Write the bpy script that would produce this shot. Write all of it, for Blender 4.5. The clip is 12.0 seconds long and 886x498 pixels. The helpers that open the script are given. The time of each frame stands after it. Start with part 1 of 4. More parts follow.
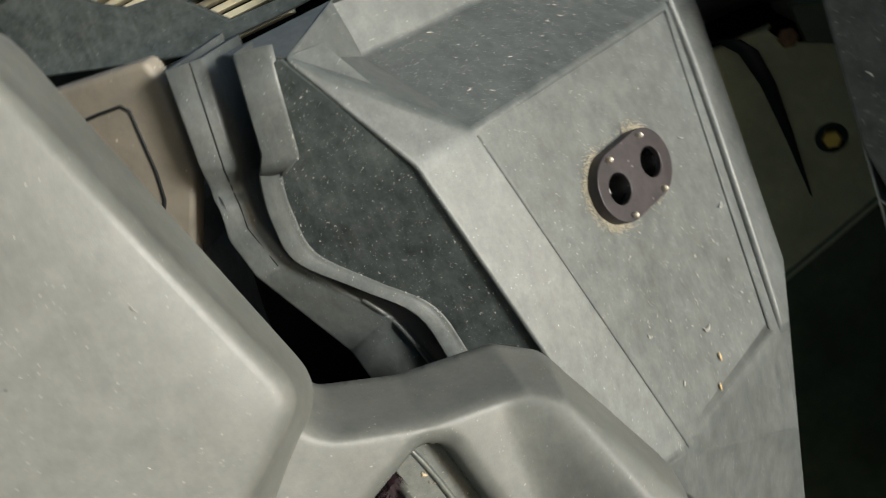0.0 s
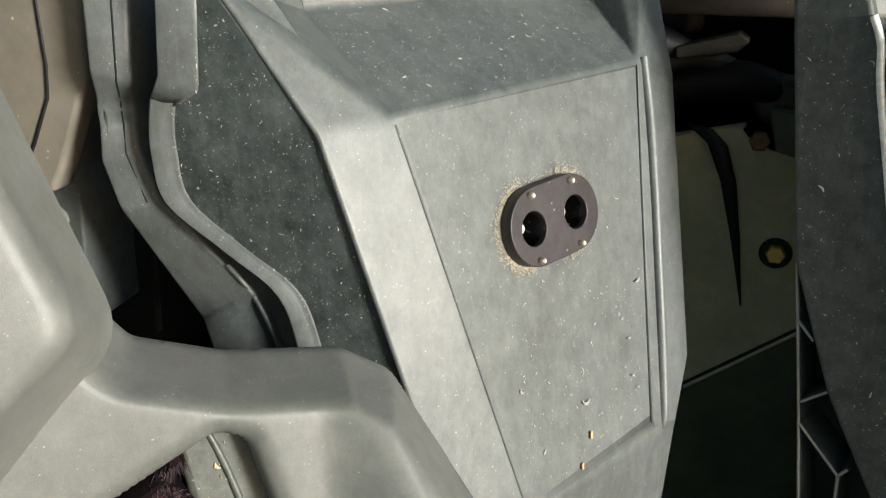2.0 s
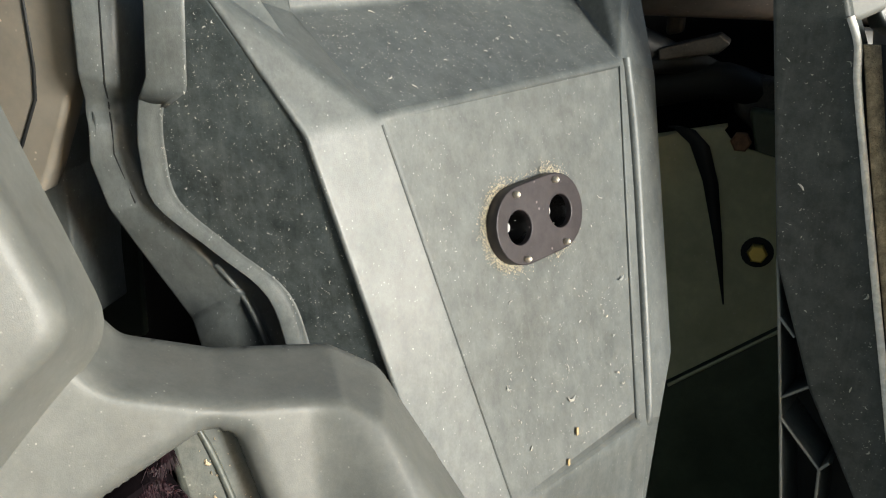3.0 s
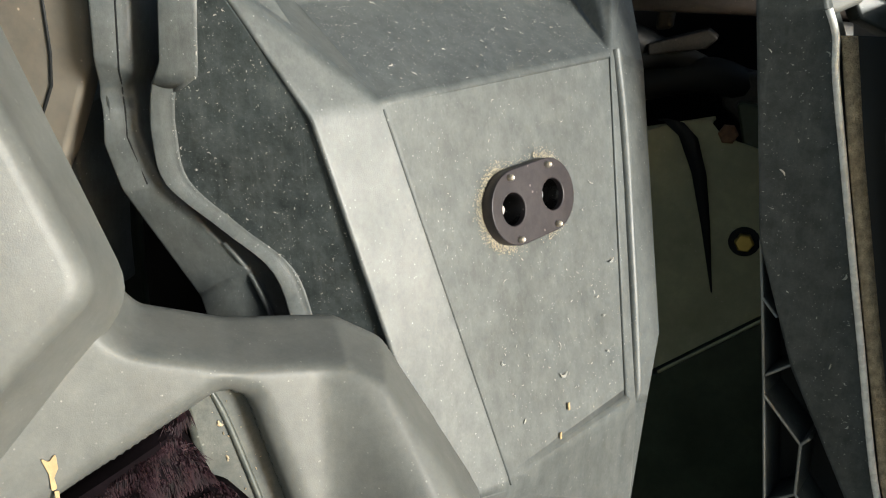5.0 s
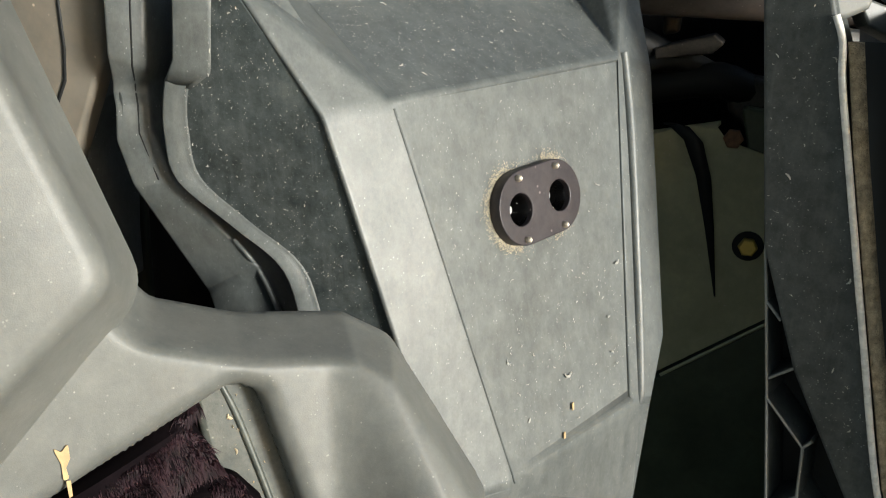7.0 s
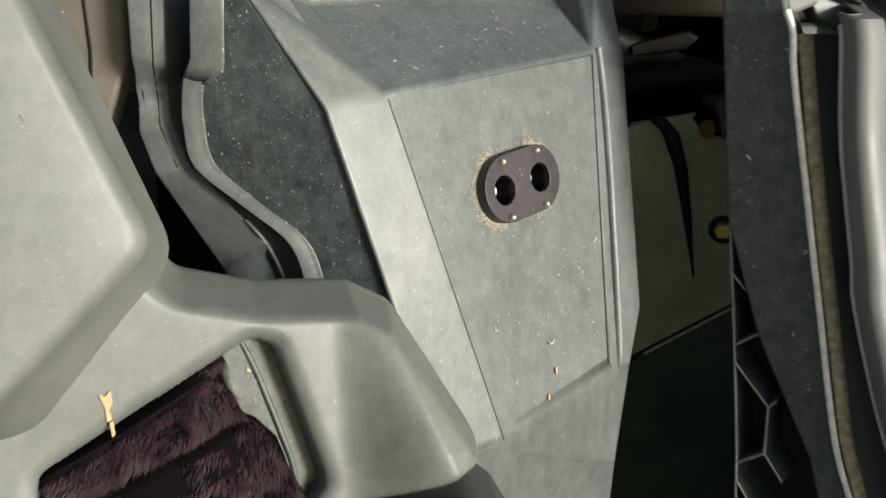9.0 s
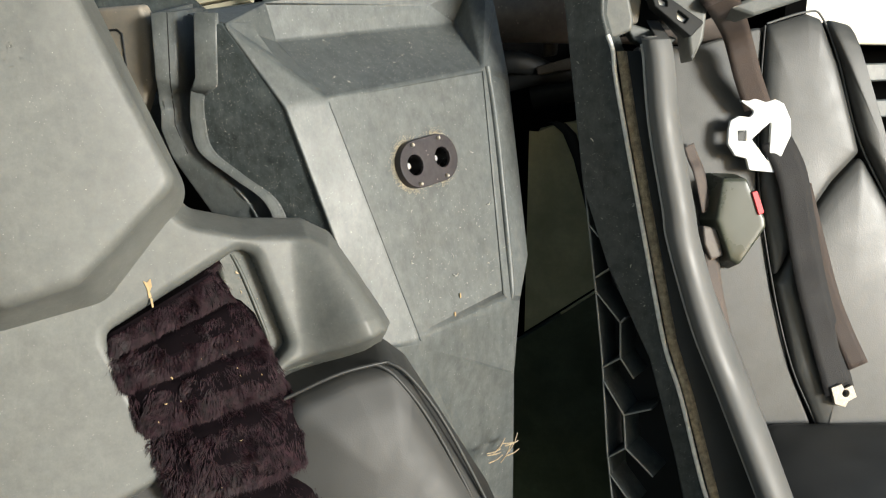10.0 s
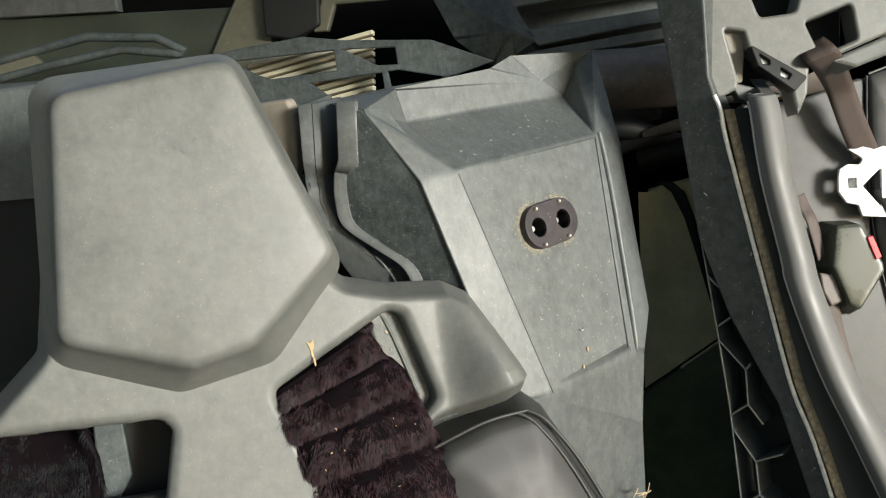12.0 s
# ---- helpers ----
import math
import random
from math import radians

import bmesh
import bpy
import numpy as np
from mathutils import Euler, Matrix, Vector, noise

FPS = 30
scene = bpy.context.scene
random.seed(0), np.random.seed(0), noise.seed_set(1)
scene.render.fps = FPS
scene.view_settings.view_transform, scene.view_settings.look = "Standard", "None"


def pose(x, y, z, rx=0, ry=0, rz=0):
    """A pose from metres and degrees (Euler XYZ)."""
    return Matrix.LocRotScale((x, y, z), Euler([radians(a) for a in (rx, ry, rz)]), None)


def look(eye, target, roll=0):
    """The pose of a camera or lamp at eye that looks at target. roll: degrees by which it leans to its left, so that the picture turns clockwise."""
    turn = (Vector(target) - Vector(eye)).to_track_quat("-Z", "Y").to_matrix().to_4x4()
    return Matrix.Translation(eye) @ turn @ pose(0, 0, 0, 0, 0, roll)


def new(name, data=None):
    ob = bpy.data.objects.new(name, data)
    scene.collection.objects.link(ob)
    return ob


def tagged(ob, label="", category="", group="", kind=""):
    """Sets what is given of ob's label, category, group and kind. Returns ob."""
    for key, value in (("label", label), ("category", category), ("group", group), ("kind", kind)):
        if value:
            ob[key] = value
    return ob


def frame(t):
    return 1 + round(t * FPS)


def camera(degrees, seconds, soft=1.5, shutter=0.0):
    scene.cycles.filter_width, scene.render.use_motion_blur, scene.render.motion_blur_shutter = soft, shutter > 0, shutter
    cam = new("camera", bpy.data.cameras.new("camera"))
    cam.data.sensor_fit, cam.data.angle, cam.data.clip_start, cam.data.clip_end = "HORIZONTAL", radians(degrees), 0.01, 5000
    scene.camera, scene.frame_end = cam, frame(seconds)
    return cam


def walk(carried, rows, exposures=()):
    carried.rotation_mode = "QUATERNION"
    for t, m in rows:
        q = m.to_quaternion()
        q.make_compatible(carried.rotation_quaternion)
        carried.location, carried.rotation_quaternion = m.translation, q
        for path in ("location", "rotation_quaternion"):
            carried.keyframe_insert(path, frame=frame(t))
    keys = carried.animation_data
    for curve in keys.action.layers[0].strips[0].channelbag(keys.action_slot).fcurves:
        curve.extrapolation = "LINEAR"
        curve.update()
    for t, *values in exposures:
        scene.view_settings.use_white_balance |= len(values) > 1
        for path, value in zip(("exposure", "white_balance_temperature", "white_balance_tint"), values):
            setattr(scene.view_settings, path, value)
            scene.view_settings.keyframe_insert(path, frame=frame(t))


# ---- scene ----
cam = camera(52.8, 12.0, soft=1.1, shutter=0.3)
PATH = [
    (0, (0.001, 0.0, 1.181), (-0.155, 1.876, 0.504), -15.7),
    (0.1, (0.002, 0.02, 1.168), (-0.176, 1.903, 0.518), -11.7),
    (0.2, (-0.006, 0.043, 1.177), (-0.182, 1.916, 0.499), -7.9),
    (0.3, (-0.001, 0.051, 1.174), (-0.195, 1.926, 0.504), -5.8),
    (0.5, (0.016, 0.069, 1.154), (-0.183, 1.952, 0.511), -2.1),
    (1, (0.035, 0.063, 1.15), (-0.131, 1.955, 0.523), 0.2),
    (1.5, (0.037, 0.055, 1.144), (-0.059, 1.951, 0.514), 1.3),
    (2, (0.038, 0.043, 1.145), (-0.014, 1.941, 0.516), 1.6),
    (2.5, (0.042, 0.037, 1.139), (0.01, 1.937, 0.515), 1.4),
    (3, (0.037, 0.036, 1.144), (0.019, 1.937, 0.524), 1.6),
    (3.5, (0.035, 0.023, 1.144), (0.021, 1.923, 0.521), 2.0),
    (5.5, (0.035, 0.006, 1.138), (0.034, 1.909, 0.524), 1.8),
    (6, (0.031, 0.009, 1.139), (0.026, 1.913, 0.526), 2.4),
    (6.5, (0.032, 0.003, 1.138), (0.025, 1.907, 0.526), 2.5),
    (7, (0.031, 0.001, 1.138), (0.024, 1.905, 0.527), 2.5),
    (8.8, (0.033, -0.014, 1.138), (0.019, 1.886, 0.515), 2.2),
    (9, (0.035, -0.065, 1.138), (0.036, 1.843, 0.538), 1.6),
    (9.5, (0.04, -0.251, 1.142), (0.104, 1.667, 0.58), 0.3),
    (10, (0.112, -0.364, 1.142), (0.108, 1.567, 0.624), -0.1),
    (10.5, (0.15, -0.412, 1.14), (-0.028, 1.532, 0.705), -1.6),
    (11, (0.149, -0.437, 1.142), (-0.15, 1.505, 0.767), -2.7),
    (11.5, (0.141, -0.452, 1.141), (-0.189, 1.488, 0.787), -3.7),
    (12, (0.078, -0.435, 1.142), (-0.134, 1.524, 0.796), -4.3),
]
walk(cam, [(t, look(eye, target, roll)) for t, eye, target, roll in PATH], exposures=[(0.0, 0.40), (0.5, 0.74), (8.8, 0.70), (9.5, 0.52), (12.0, 0.56)])

# ---------------------------------------------------------------- daylight
SUN_FROM = Vector((0.755, -0.625, 0.18)).normalized()
world = bpy.data.worlds.new("world")
scene.world = world
world.use_nodes = True
wn = world.node_tree
sky = wn.nodes.new("ShaderNodeTexSky")
sky.sky_type, sky.sun_disc = "NISHITA", False
sky.sun_elevation = math.asin(SUN_FROM.z)
sky.sun_rotation = math.atan2(SUN_FROM.x, SUN_FROM.y)
wn.links.new(sky.outputs[0], wn.nodes["Background"].inputs[0])
wn.nodes["Background"].inputs[1].default_value = 0.13
sun = new("sun", bpy.data.lights.new("sun", "SUN"))
sun.data.energy, sun.data.angle, sun.data.color = 4.3, radians(14.0), (0.955, 0.965, 0.92)
sun.matrix_world = look(SUN_FROM * 6, (0, 0, 0))


# ---------------------------------------------------------------- materials
def material(name, base, rough=0.5, metal=0.0, spec=0.5, vary=0.25, scale=14.0, bump=0.05, bump_scale=900.0,
             dust=None, dust_amount=0.0, dust_scale=160.0, stretch=(1, 1, 1), coat=0.0, specks=1.0, streaks=0.0, mottle=0.0, island=0.0, rough_vary=0.12):
    m = bpy.data.materials.new(name)
    m.use_nodes = True
    nt = m.node_tree
    nodes, link = nt.nodes, nt.links.new
    bsdf = nodes["Principled BSDF"]
    bsdf.inputs["Metallic"].default_value = metal
    bsdf.inputs["Specular IOR Level"].default_value = spec
    bsdf.inputs["Coat Weight"].default_value = coat
    geo = nodes.new("ShaderNodeNewGeometry")
    mp = nodes.new("ShaderNodeMapping")
    mp.inputs["Scale"].default_value = stretch
    link(geo.outputs["Position"], mp.inputs["Vector"])

    def noise_tex(sc, detail=4.0, rough_=0.6):
        n = nodes.new("ShaderNodeTexNoise")
        n.inputs["Scale"].default_value, n.inputs["Detail"].default_value, n.inputs["Roughness"].default_value = sc, detail, rough_
        link(mp.outputs[0], n.inputs["Vector"])
        return n

    def ramp(src, a, b, lo=0.0, hi=1.0):
        r = nodes.new("ShaderNodeMapRange")
        r.inputs["From Min"].default_value, r.inputs["From Max"].default_value = a, b
        r.inputs["To Min"].default_value, r.inputs["To Max"].default_value = lo, hi
        link(src, r.inputs["Value"])
        return r.outputs[0]

    def mix(fac, a, b, blend="MIX"):
        x = nodes.new("ShaderNodeMix")
        x.data_type, x.blend_type = "RGBA", blend
        for sock, val in ((x.inputs["Factor"], fac), (x.inputs["A"], a), (x.inputs["B"], b)):
            if isinstance(val, bpy.types.NodeSocket):
                link(val, sock)
            else:
                sock.default_value = val
        return x.outputs["Result"]

    col = (*base, 1)
    big = noise_tex(scale, 5.0)
    fine = noise_tex(scale * 9, 3.0)
    dark = tuple(c * (1 - vary) for c in base) + (1,)
    light = tuple(min(1, c * (1 + vary)) for c in base) + (1,)
    c = mix(ramp(big.outputs[0], 0.3, 0.7), dark, light)
    c = mix(ramp(fine.outputs[0], 0.35, 0.7, 0.0, vary), c, dark)
    if island:
        c = mix(ramp(geo.outputs["Random Per Island"], 0, 1, 0, island), c, tuple(min(1, k * 2.2) for k in base) + (1,))
    if dust:
        # settled dust: a thin uneven film with separate specks in it
        v = nodes.new("ShaderNodeTexVoronoi")
        v.inputs["Scale"].default_value = dust_scale
        link(mp.outputs[0], v.inputs["Vector"])
        patch = noise_tex(scale * 6.0, 6.0, 0.7)
        speck = ramp(v.outputs["Distance"], 0.10, 0.19, 1.0, 0.0)
        gate = ramp(noise_tex(dust_scale * 0.45, 2.0).outputs[0], 0.54, 0.60)
        mul = nodes.new("ShaderNodeMath")
        mul.operation = "MULTIPLY"
        link(speck, mul.inputs[0])
        link(gate, mul.inputs[1])
        mul2 = nodes.new("ShaderNodeMath")
        mul2.operation, mul2.use_clamp = "MULTIPLY", True
        link(mul.outputs[0], mul2.inputs[0])
        link(ramp(patch.outputs[0], 0.35, 0.65, 0.1 * specks, specks), mul2.inputs[1])
        film = ramp(patch.outputs[0], 0.35, 0.75, 0.0, dust_amount)
        c = mix(film, c, (*dust, 1))
        if streaks:
            # dried runs of dirty water, long and thin down the surface
            ms = nodes.new("ShaderNodeMapping")
            ms.inputs["Scale"].default_value = (1, 1, 0.10)
            link(geo.outputs["Position"], ms.inputs["Vector"])
            ns = nodes.new("ShaderNodeTexNoise")
            ns.inputs["Scale"].default_value, ns.inputs["Detail"].default_value, ns.inputs["Roughness"].default_value = 190.0, 5.0, 0.65
            link(ms.outputs[0], ns.inputs["Vector"])
            c = mix(ramp(ns.outputs[0], 0.52, 0.78, 0.0, streaks), c, (*dust, 1))
            # cloudy wiped patches and fine grain
            cloud = noise_tex(70.0, 8.0, 0.75)
            c = mix(ramp(cloud.outputs[0], 0.40, 0.72, 0.0, mottle), c, (*dust, 1))
            grit = noise_tex(520.0, 4.0, 0.8)
            c = mix(ramp(grit.outputs[0], 0.42, 0.70, 0.0, mottle * 0.8), c, tuple(k * 0.35 for k in base) + (1,))
            # fine scratches and pits
            npit = noise_tex(900.0, 3.0, 0.7)
            c = mix(ramp(npit.outputs[0], 0.62, 0.80, 0.0, streaks), c, tuple(min(1, k * 1.4) for k in dust) + (1,))
        c = mix(mul2.outputs[0], c, tuple(min(1, k * 1.9) for k in dust) + (1,))
    link(c, bsdf.inputs["Base Color"])
    link(ramp(big.outputs[0], 0.3, 0.7, max(0.03, rough - rough_vary), min(1, rough + rough_vary)), bsdf.inputs["Roughness"])
    if bump:
        b = nodes.new("ShaderNodeBump")
        b.inputs["Strength"].default_value, b.inputs["Distance"].default_value = bump, 0.002
        g = noise_tex(bump_scale, 2.0)
        link(g.outputs[0], b.inputs["Height"])
        link(b.outputs[0], bsdf.inputs["Normal"])
    return m


DUSTY = (0.30, 0.29, 0.26)
seat_plastic = material("seat_plastic", (0.105, 0.110, 0.101), 0.50, spec=0.6, specks=0.4, streaks=0.09, mottle=0.15, vary=0.20, dust=DUSTY, dust_amount=0.14, dust_scale=330, bump=0.07, bump_scale=1600)
tower_plastic = material("tower_plastic", (0.056, 0.064, 0.062), 0.50, spec=0.85, streaks=0.14, mottle=0.28, vary=0.20, dust=(0.24, 0.25, 0.235), dust_amount=0.18, dust_scale=420, bump=0.09, bump_scale=1500, stretch=(1, 1, 0.75), rough_vary=0.08)
# dark grained plastic; on side_face it stands in for tower_plastic in shade
grained_shade_plastic = material("grained_shade_plastic", (0.025, 0.034, 0.035), 0.56, spec=0.42, streaks=0.22, mottle=0.30, specks=0.9, vary=0.45, dust=(0.20, 0.22, 0.21), dust_amount=0.20, dust_scale=360, bump=0.10, bump_scale=1100)
rib_plastic = material("rib_plastic", (0.24, 0.245, 0.23), 0.5, streaks=0.3, mottle=0.3, vary=0.3, dust=(0.34, 0.33, 0.30), dust_amount=0.3, dust_scale=330)
# near-white base, far paler than the black shell edge
rim_pale = material("pale_rim", (0.80, 0.78, 0.73), 0.28, spec=0.7, vary=0.15, scale=120)
back_leather = material("back_leather", (0.060, 0.060, 0.056), 0.43, spec=0.55, vary=0.22, scale=22, bump=0.10, bump_scale=520, rough_vary=0.06)
screw_metal = material("screw_metal", (0.38, 0.34, 0.28), 0.45, metal=0.5, vary=0.3, scale=300)
dark_plastic = material("dark_plastic", (0.110, 0.118, 0.110), 0.55, streaks=0.12, mottle=0.25, vary=0.25, dust=(0.25, 0.25, 0.24), dust_amount=0.10, dust_scale=330, bump=0.14, bump_scale=1400)
liner_plastic = material("liner_plastic", (0.045, 0.053, 0.048), 0.45, streaks=0.2, mottle=0.4, vary=0.4, scale=40, dust=(0.17, 0.17, 0.14), dust_amount=0.35, dust_scale=260)
shell_black = material("shell_black", (0.032, 0.039, 0.038), 0.50, spec=0.55, streaks=0.14, mottle=0.24, specks=0.9, vary=0.4, dust=(0.22, 0.23, 0.22), dust_amount=0.14, dust_scale=300, bump=0.12, bump_scale=1100)
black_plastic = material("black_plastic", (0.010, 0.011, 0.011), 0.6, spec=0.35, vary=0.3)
# darker than real black plastic, so that the gaps read as unlit depth
shade_black = material("shade_black", (0.004, 0.004, 0.004), 0.95, spec=0.02, vary=0.3)
beige_cover = material("beige_cover", (0.22, 0.20, 0.165), 0.55, vary=0.2, dust=(0.33, 0.27, 0.2), dust_amount=0.4)
leather = material("leather", (0.036, 0.036, 0.034), 0.46, spec=0.38, vary=0.15, bump=0.05, bump_scale=700)
grey_leather = material("grey_leather", (0.125, 0.125, 0.120), 0.54, spec=0.5, vary=0.10, bump=0.05, bump_scale=700)
piping_mat = material("piping", (0.46, 0.44, 0.41), 0.35, vary=0.15)
socket_mat = material("socket_plastic", (0.020, 0.0155, 0.0185), 0.45, vary=0.2, dust=(0.20, 0.17, 0.16), dust_amount=0.12)
dust_ring = material("caked_dust", (0.42, 0.37, 0.27), 0.9, vary=0.3, scale=120)
olive_paint = material("olive_paint", (0.50, 0.48, 0.28), 0.5, vary=0.25, dust=(0.3, 0.27, 0.2), dust_amount=0.3)
green_plastic = material("green_plastic", (0.075, 0.090, 0.052), 0.45, vary=0.35)
deep_green = material("deep_green", (0.035, 0.043, 0.030), 0.5, vary=0.35)
olive_dark = material("olive_dark", (0.085, 0.085, 0.058), 0.5, vary=0.25, dust=(0.2, 0.19, 0.15), dust_amount=0.25)
zinc = material("zinc_yellow", (0.55, 0.42, 0.12), 0.35, metal=0.9, vary=0.2)
rust = material("rusty_bolt", (0.24, 0.12, 0.06), 0.7, vary=0.4, scale=200)
cup_mat = material("socket_cup", (0.012, 0.012, 0.013), 0.22, vary=0.2)
steel = material("bare_steel", (0.6, 0.6, 0.6), 0.3, metal=0.9, vary=0.1)
white_plate = material("white_plate", (0.82, 0.82, 0.80), 0.4, vary=0.04)
brown_web = material("brown_web", (0.055, 0.038, 0.030), 0.7, vary=0.2, bump=0.5, bump_scale=900)
pale_web = material("pale_web", (0.115, 0.092, 0.080), 0.7, vary=0.2, bump=0.5, bump_scale=900)
shaded_web = material("shaded_web", (0.014, 0.013, 0.013), 0.7, vary=0.2, bump=0.5, bump_scale=900)
brown_fluff = material("brown_fluff", (0.44, 0.35, 0.23), 0.95, vary=0.5, scale=160, bump=0.8, bump_scale=600)
fur_skin = material("fur_skin", (0.006, 0.004, 0.005), 0.95, spec=0.05, vary=0.4, scale=60)
fur_hair = material("fur_hair", (0.006, 0.003, 0.004), 0.6, spec=0.2, vary=0.8, scale=22, island=0.4, bump=0, dust=(0.095, 0.036, 0.050), dust_amount=0.42, specks=0.2, dust_scale=1100)
black_hair = material("black_hair", (0.006, 0.006, 0.007), 0.6, spec=0.2, vary=0.5, scale=20, island=0.5, bump=0)
red_mat = material("red_button", (0.65, 0.05, 0.06), 0.4)
buckle_mat = material("buckle_plastic", (0.060, 0.066, 0.048), 0.32, vary=0.1)
leaf_mat = material("dry_leaf", (0.46, 0.33, 0.17), 0.8, vary=0.25, scale=200)
cream_metal = material("cream_fins", (0.55, 0.50, 0.36), 0.5, vary=0.15)
pipe_mat = material("dusty_pipe", (0.16, 0.135, 0.12), 0.5, vary=0.3, dust=(0.27, 0.23, 0.20), dust_amount=0.4)
grime = material("grimy_metal", (0.045, 0.038, 0.030), 0.6, vary=0.5, scale=60, dust=(0.13, 0.11, 0.085), dust_amount=0.4)
cream_paint = material("cream_paint", (0.72, 0.68, 0.55), 0.4, vary=0.08)
soil = material("soil", (0.20, 0.17, 0.13), 0.95, vary=0.4, scale=3)


# ---------------------------------------------------------------- building helpers
class Plane:
    """A working plane: u to the right, v up along it, h out of it towards the front."""

    def __init__(self, origin, normal):
        self.o, self.n = Vector(origin), Vector(normal).normalized()
        self.u = Vector((0, 0, 1)).cross(self.n).normalized()
        self.v = self.n.cross(self.u)

    def at(self, u, v, h=0.0):
        return self.o + self.u * u + self.v * v + self.n * h

    def matrix(self, h=0.0):
        m = Matrix((self.u, self.v, self.n)).transposed().to_4x4()
        m.translation = self.o + self.n * h
        return m


def thing(name, label, category, group="", kind="", at=(0, 0, 0)):
    e = new(name)
    e.location = at
    e.empty_display_size = 0.02
    return tagged(e, label, category, group, kind)


def link_mesh(name, mesh, mat, parent=None, label="", smooth=35, world_space=True):
    if mat:
        mesh.materials.clear()
        mesh.materials.append(mat)
    if smooth:
        for p in mesh.polygons:
            p.use_smooth = True
        mesh.set_sharp_from_angle(angle=radians(smooth))
    ob = new(name, mesh)
    if parent:
        ob.parent = parent
        if world_space:
            base, p = Matrix(), parent
            while p:
                base = p.matrix_basis @ base
                p = p.parent
            ob.matrix_basis = base.inverted()
    if label:
        ob["label"] = label
    return ob


def part(name, bm, mat, parent=None, label="", smooth=35):
    mesh = bpy.data.meshes.new(name)
    bmesh.ops.recalc_face_normals(bm, faces=bm.faces)
    bm.to_mesh(mesh)
    bm.free()
    return link_mesh(name, mesh, mat, parent, label, smooth)


def raw(name, verts, faces, mat, parent=None, label="", smooth=35):
    mesh = bpy.data.meshes.new(name)
    mesh.from_pydata([tuple(v) for v in verts], [], faces)
    mesh.update()
    return link_mesh(name, mesh, mat, parent, label, smooth)


def fillet(pts, r, seg=5):
    """A polygon with its corners rounded; r one radius or one for each corner."""
    n = len(pts)
    radii = r if isinstance(r, (list, tuple)) else [r] * n
    out = []
    for i in range(n):
        p, a, b = Vector(pts[i][:2]), Vector(pts[i - 1][:2]), Vector(pts[(i + 1) % n][:2])
        da, db = (a - p), (b - p)
        half = da.angle(db) / 2
        cut = min(radii[i] / max(math.tan(half), 0.05), da.length * 0.48, db.length * 0.48)
        s, e = p + da.normalized() * cut, p + db.normalized() * cut
        for k in range(seg + 1):
            f = k / seg
            out.append(tuple(s * (1 - f) ** 2 + p * 2 * f * (1 - f) + e * f * f))
    return out


def from_curve(cu, matrix=None):
    tmp = new("tmp", cu)
    bpy.context.view_layer.update()
    mesh = bpy.data.meshes.new_from_object(tmp.evaluated_get(bpy.context.evaluated_depsgraph_get()))
    bpy.data.objects.remove(tmp)
    bpy.data.curves.remove(cu)
    if matrix:
        mesh.transform(matrix)
    return mesh


def plate(name, fr, outline, mat, parent=None, holes=(), h0=-0.005, h1=0.0, bevel=0.001, label="", res=2):
    cu = bpy.data.curves.new(name, "CURVE")
    cu.dimensions, cu.fill_mode = "2D", "BOTH"
    for loop in (outline, *holes):
        sp = cu.splines.new("POLY")
        sp.points.add(len(loop) - 1)
        for q, (x, y) in zip(sp.points, loop):
            q.co = (x, y, 0, 1)
        sp.use_cyclic_u = True
    cu.extrude = max((h1 - h0) / 2 - bevel, 0.0001)
    cu.bevel_depth, cu.bevel_resolution, cu.offset = bevel, res, -bevel
    return link_mesh(name, from_curve(cu, fr.matrix((h0 + h1) / 2)), mat, parent, label, 40)


def smooth_path(pts, per=6):
    pts = [Vector(p) for p in pts]
    out = []
    for i in range(len(pts) - 1):
        a, b, c, d = pts[max(i - 1, 0)], pts[i], pts[i + 1], pts[min(i + 2, len(pts) - 1)]
        for k in range(per):
            t = k / per
            out.append(0.5 * (2 * b + (c - a) * t + (2 * a - 5 * b + 4 * c - d) * t * t + (3 * b - a - 3 * c + d) * t ** 3))
    out.append(pts[-1])
    return out


def tube(name, pts, r, mat, parent=None, label="", curved=True, res=4):
    path = smooth_path(pts) if curved else [Vector(p) for p in pts]
    cu = bpy.data.curves.new(name, "CURVE")
    cu.dimensions, cu.bevel_depth, cu.bevel_resolution, cu.use_fill_caps = "3D", r, res, True
    sp = cu.splines.new("POLY")
    sp.points.add(len(path) - 1)
    for q, p in zip(sp.points, path):
        q.co = (*p, 1)
    return link_mesh(name, from_curve(cu), mat, parent, label, 50)


def loft(name, rings, mat, parent=None, label="", closed=True, cap_end=True, cap_start=False, thick=0.0, smooth=40):
    """Rings of equal length, joined ring to ring."""
    n = len(rings[0])
    verts = [v for ring in rings for v in ring]
    faces = []
    for i in range(len(rings) - 1):
        for j in range(n if closed else n - 1):
            k = (j + 1) % n
            faces.append((i * n + j, i * n + k, (i + 1) * n + k, (i + 1) * n + j))
    if closed and cap_end:
        faces.append(tuple((len(rings) - 1) * n + j for j in range(n)))
    if closed and cap_start:
        faces.append(tuple(reversed(range(n))))
    bm = bmesh.new()
    vs = [bm.verts.new(v) for v in verts]
    for f in faces:
        bm.faces.new([vs[i] for i in f])
    ob = part(name, bm, mat, parent, label, smooth)
    if thick:
        mod = ob.modifiers.new("thickness", "SOLIDIFY")
        mod.thickness, mod.offset = thick, 0
    return ob


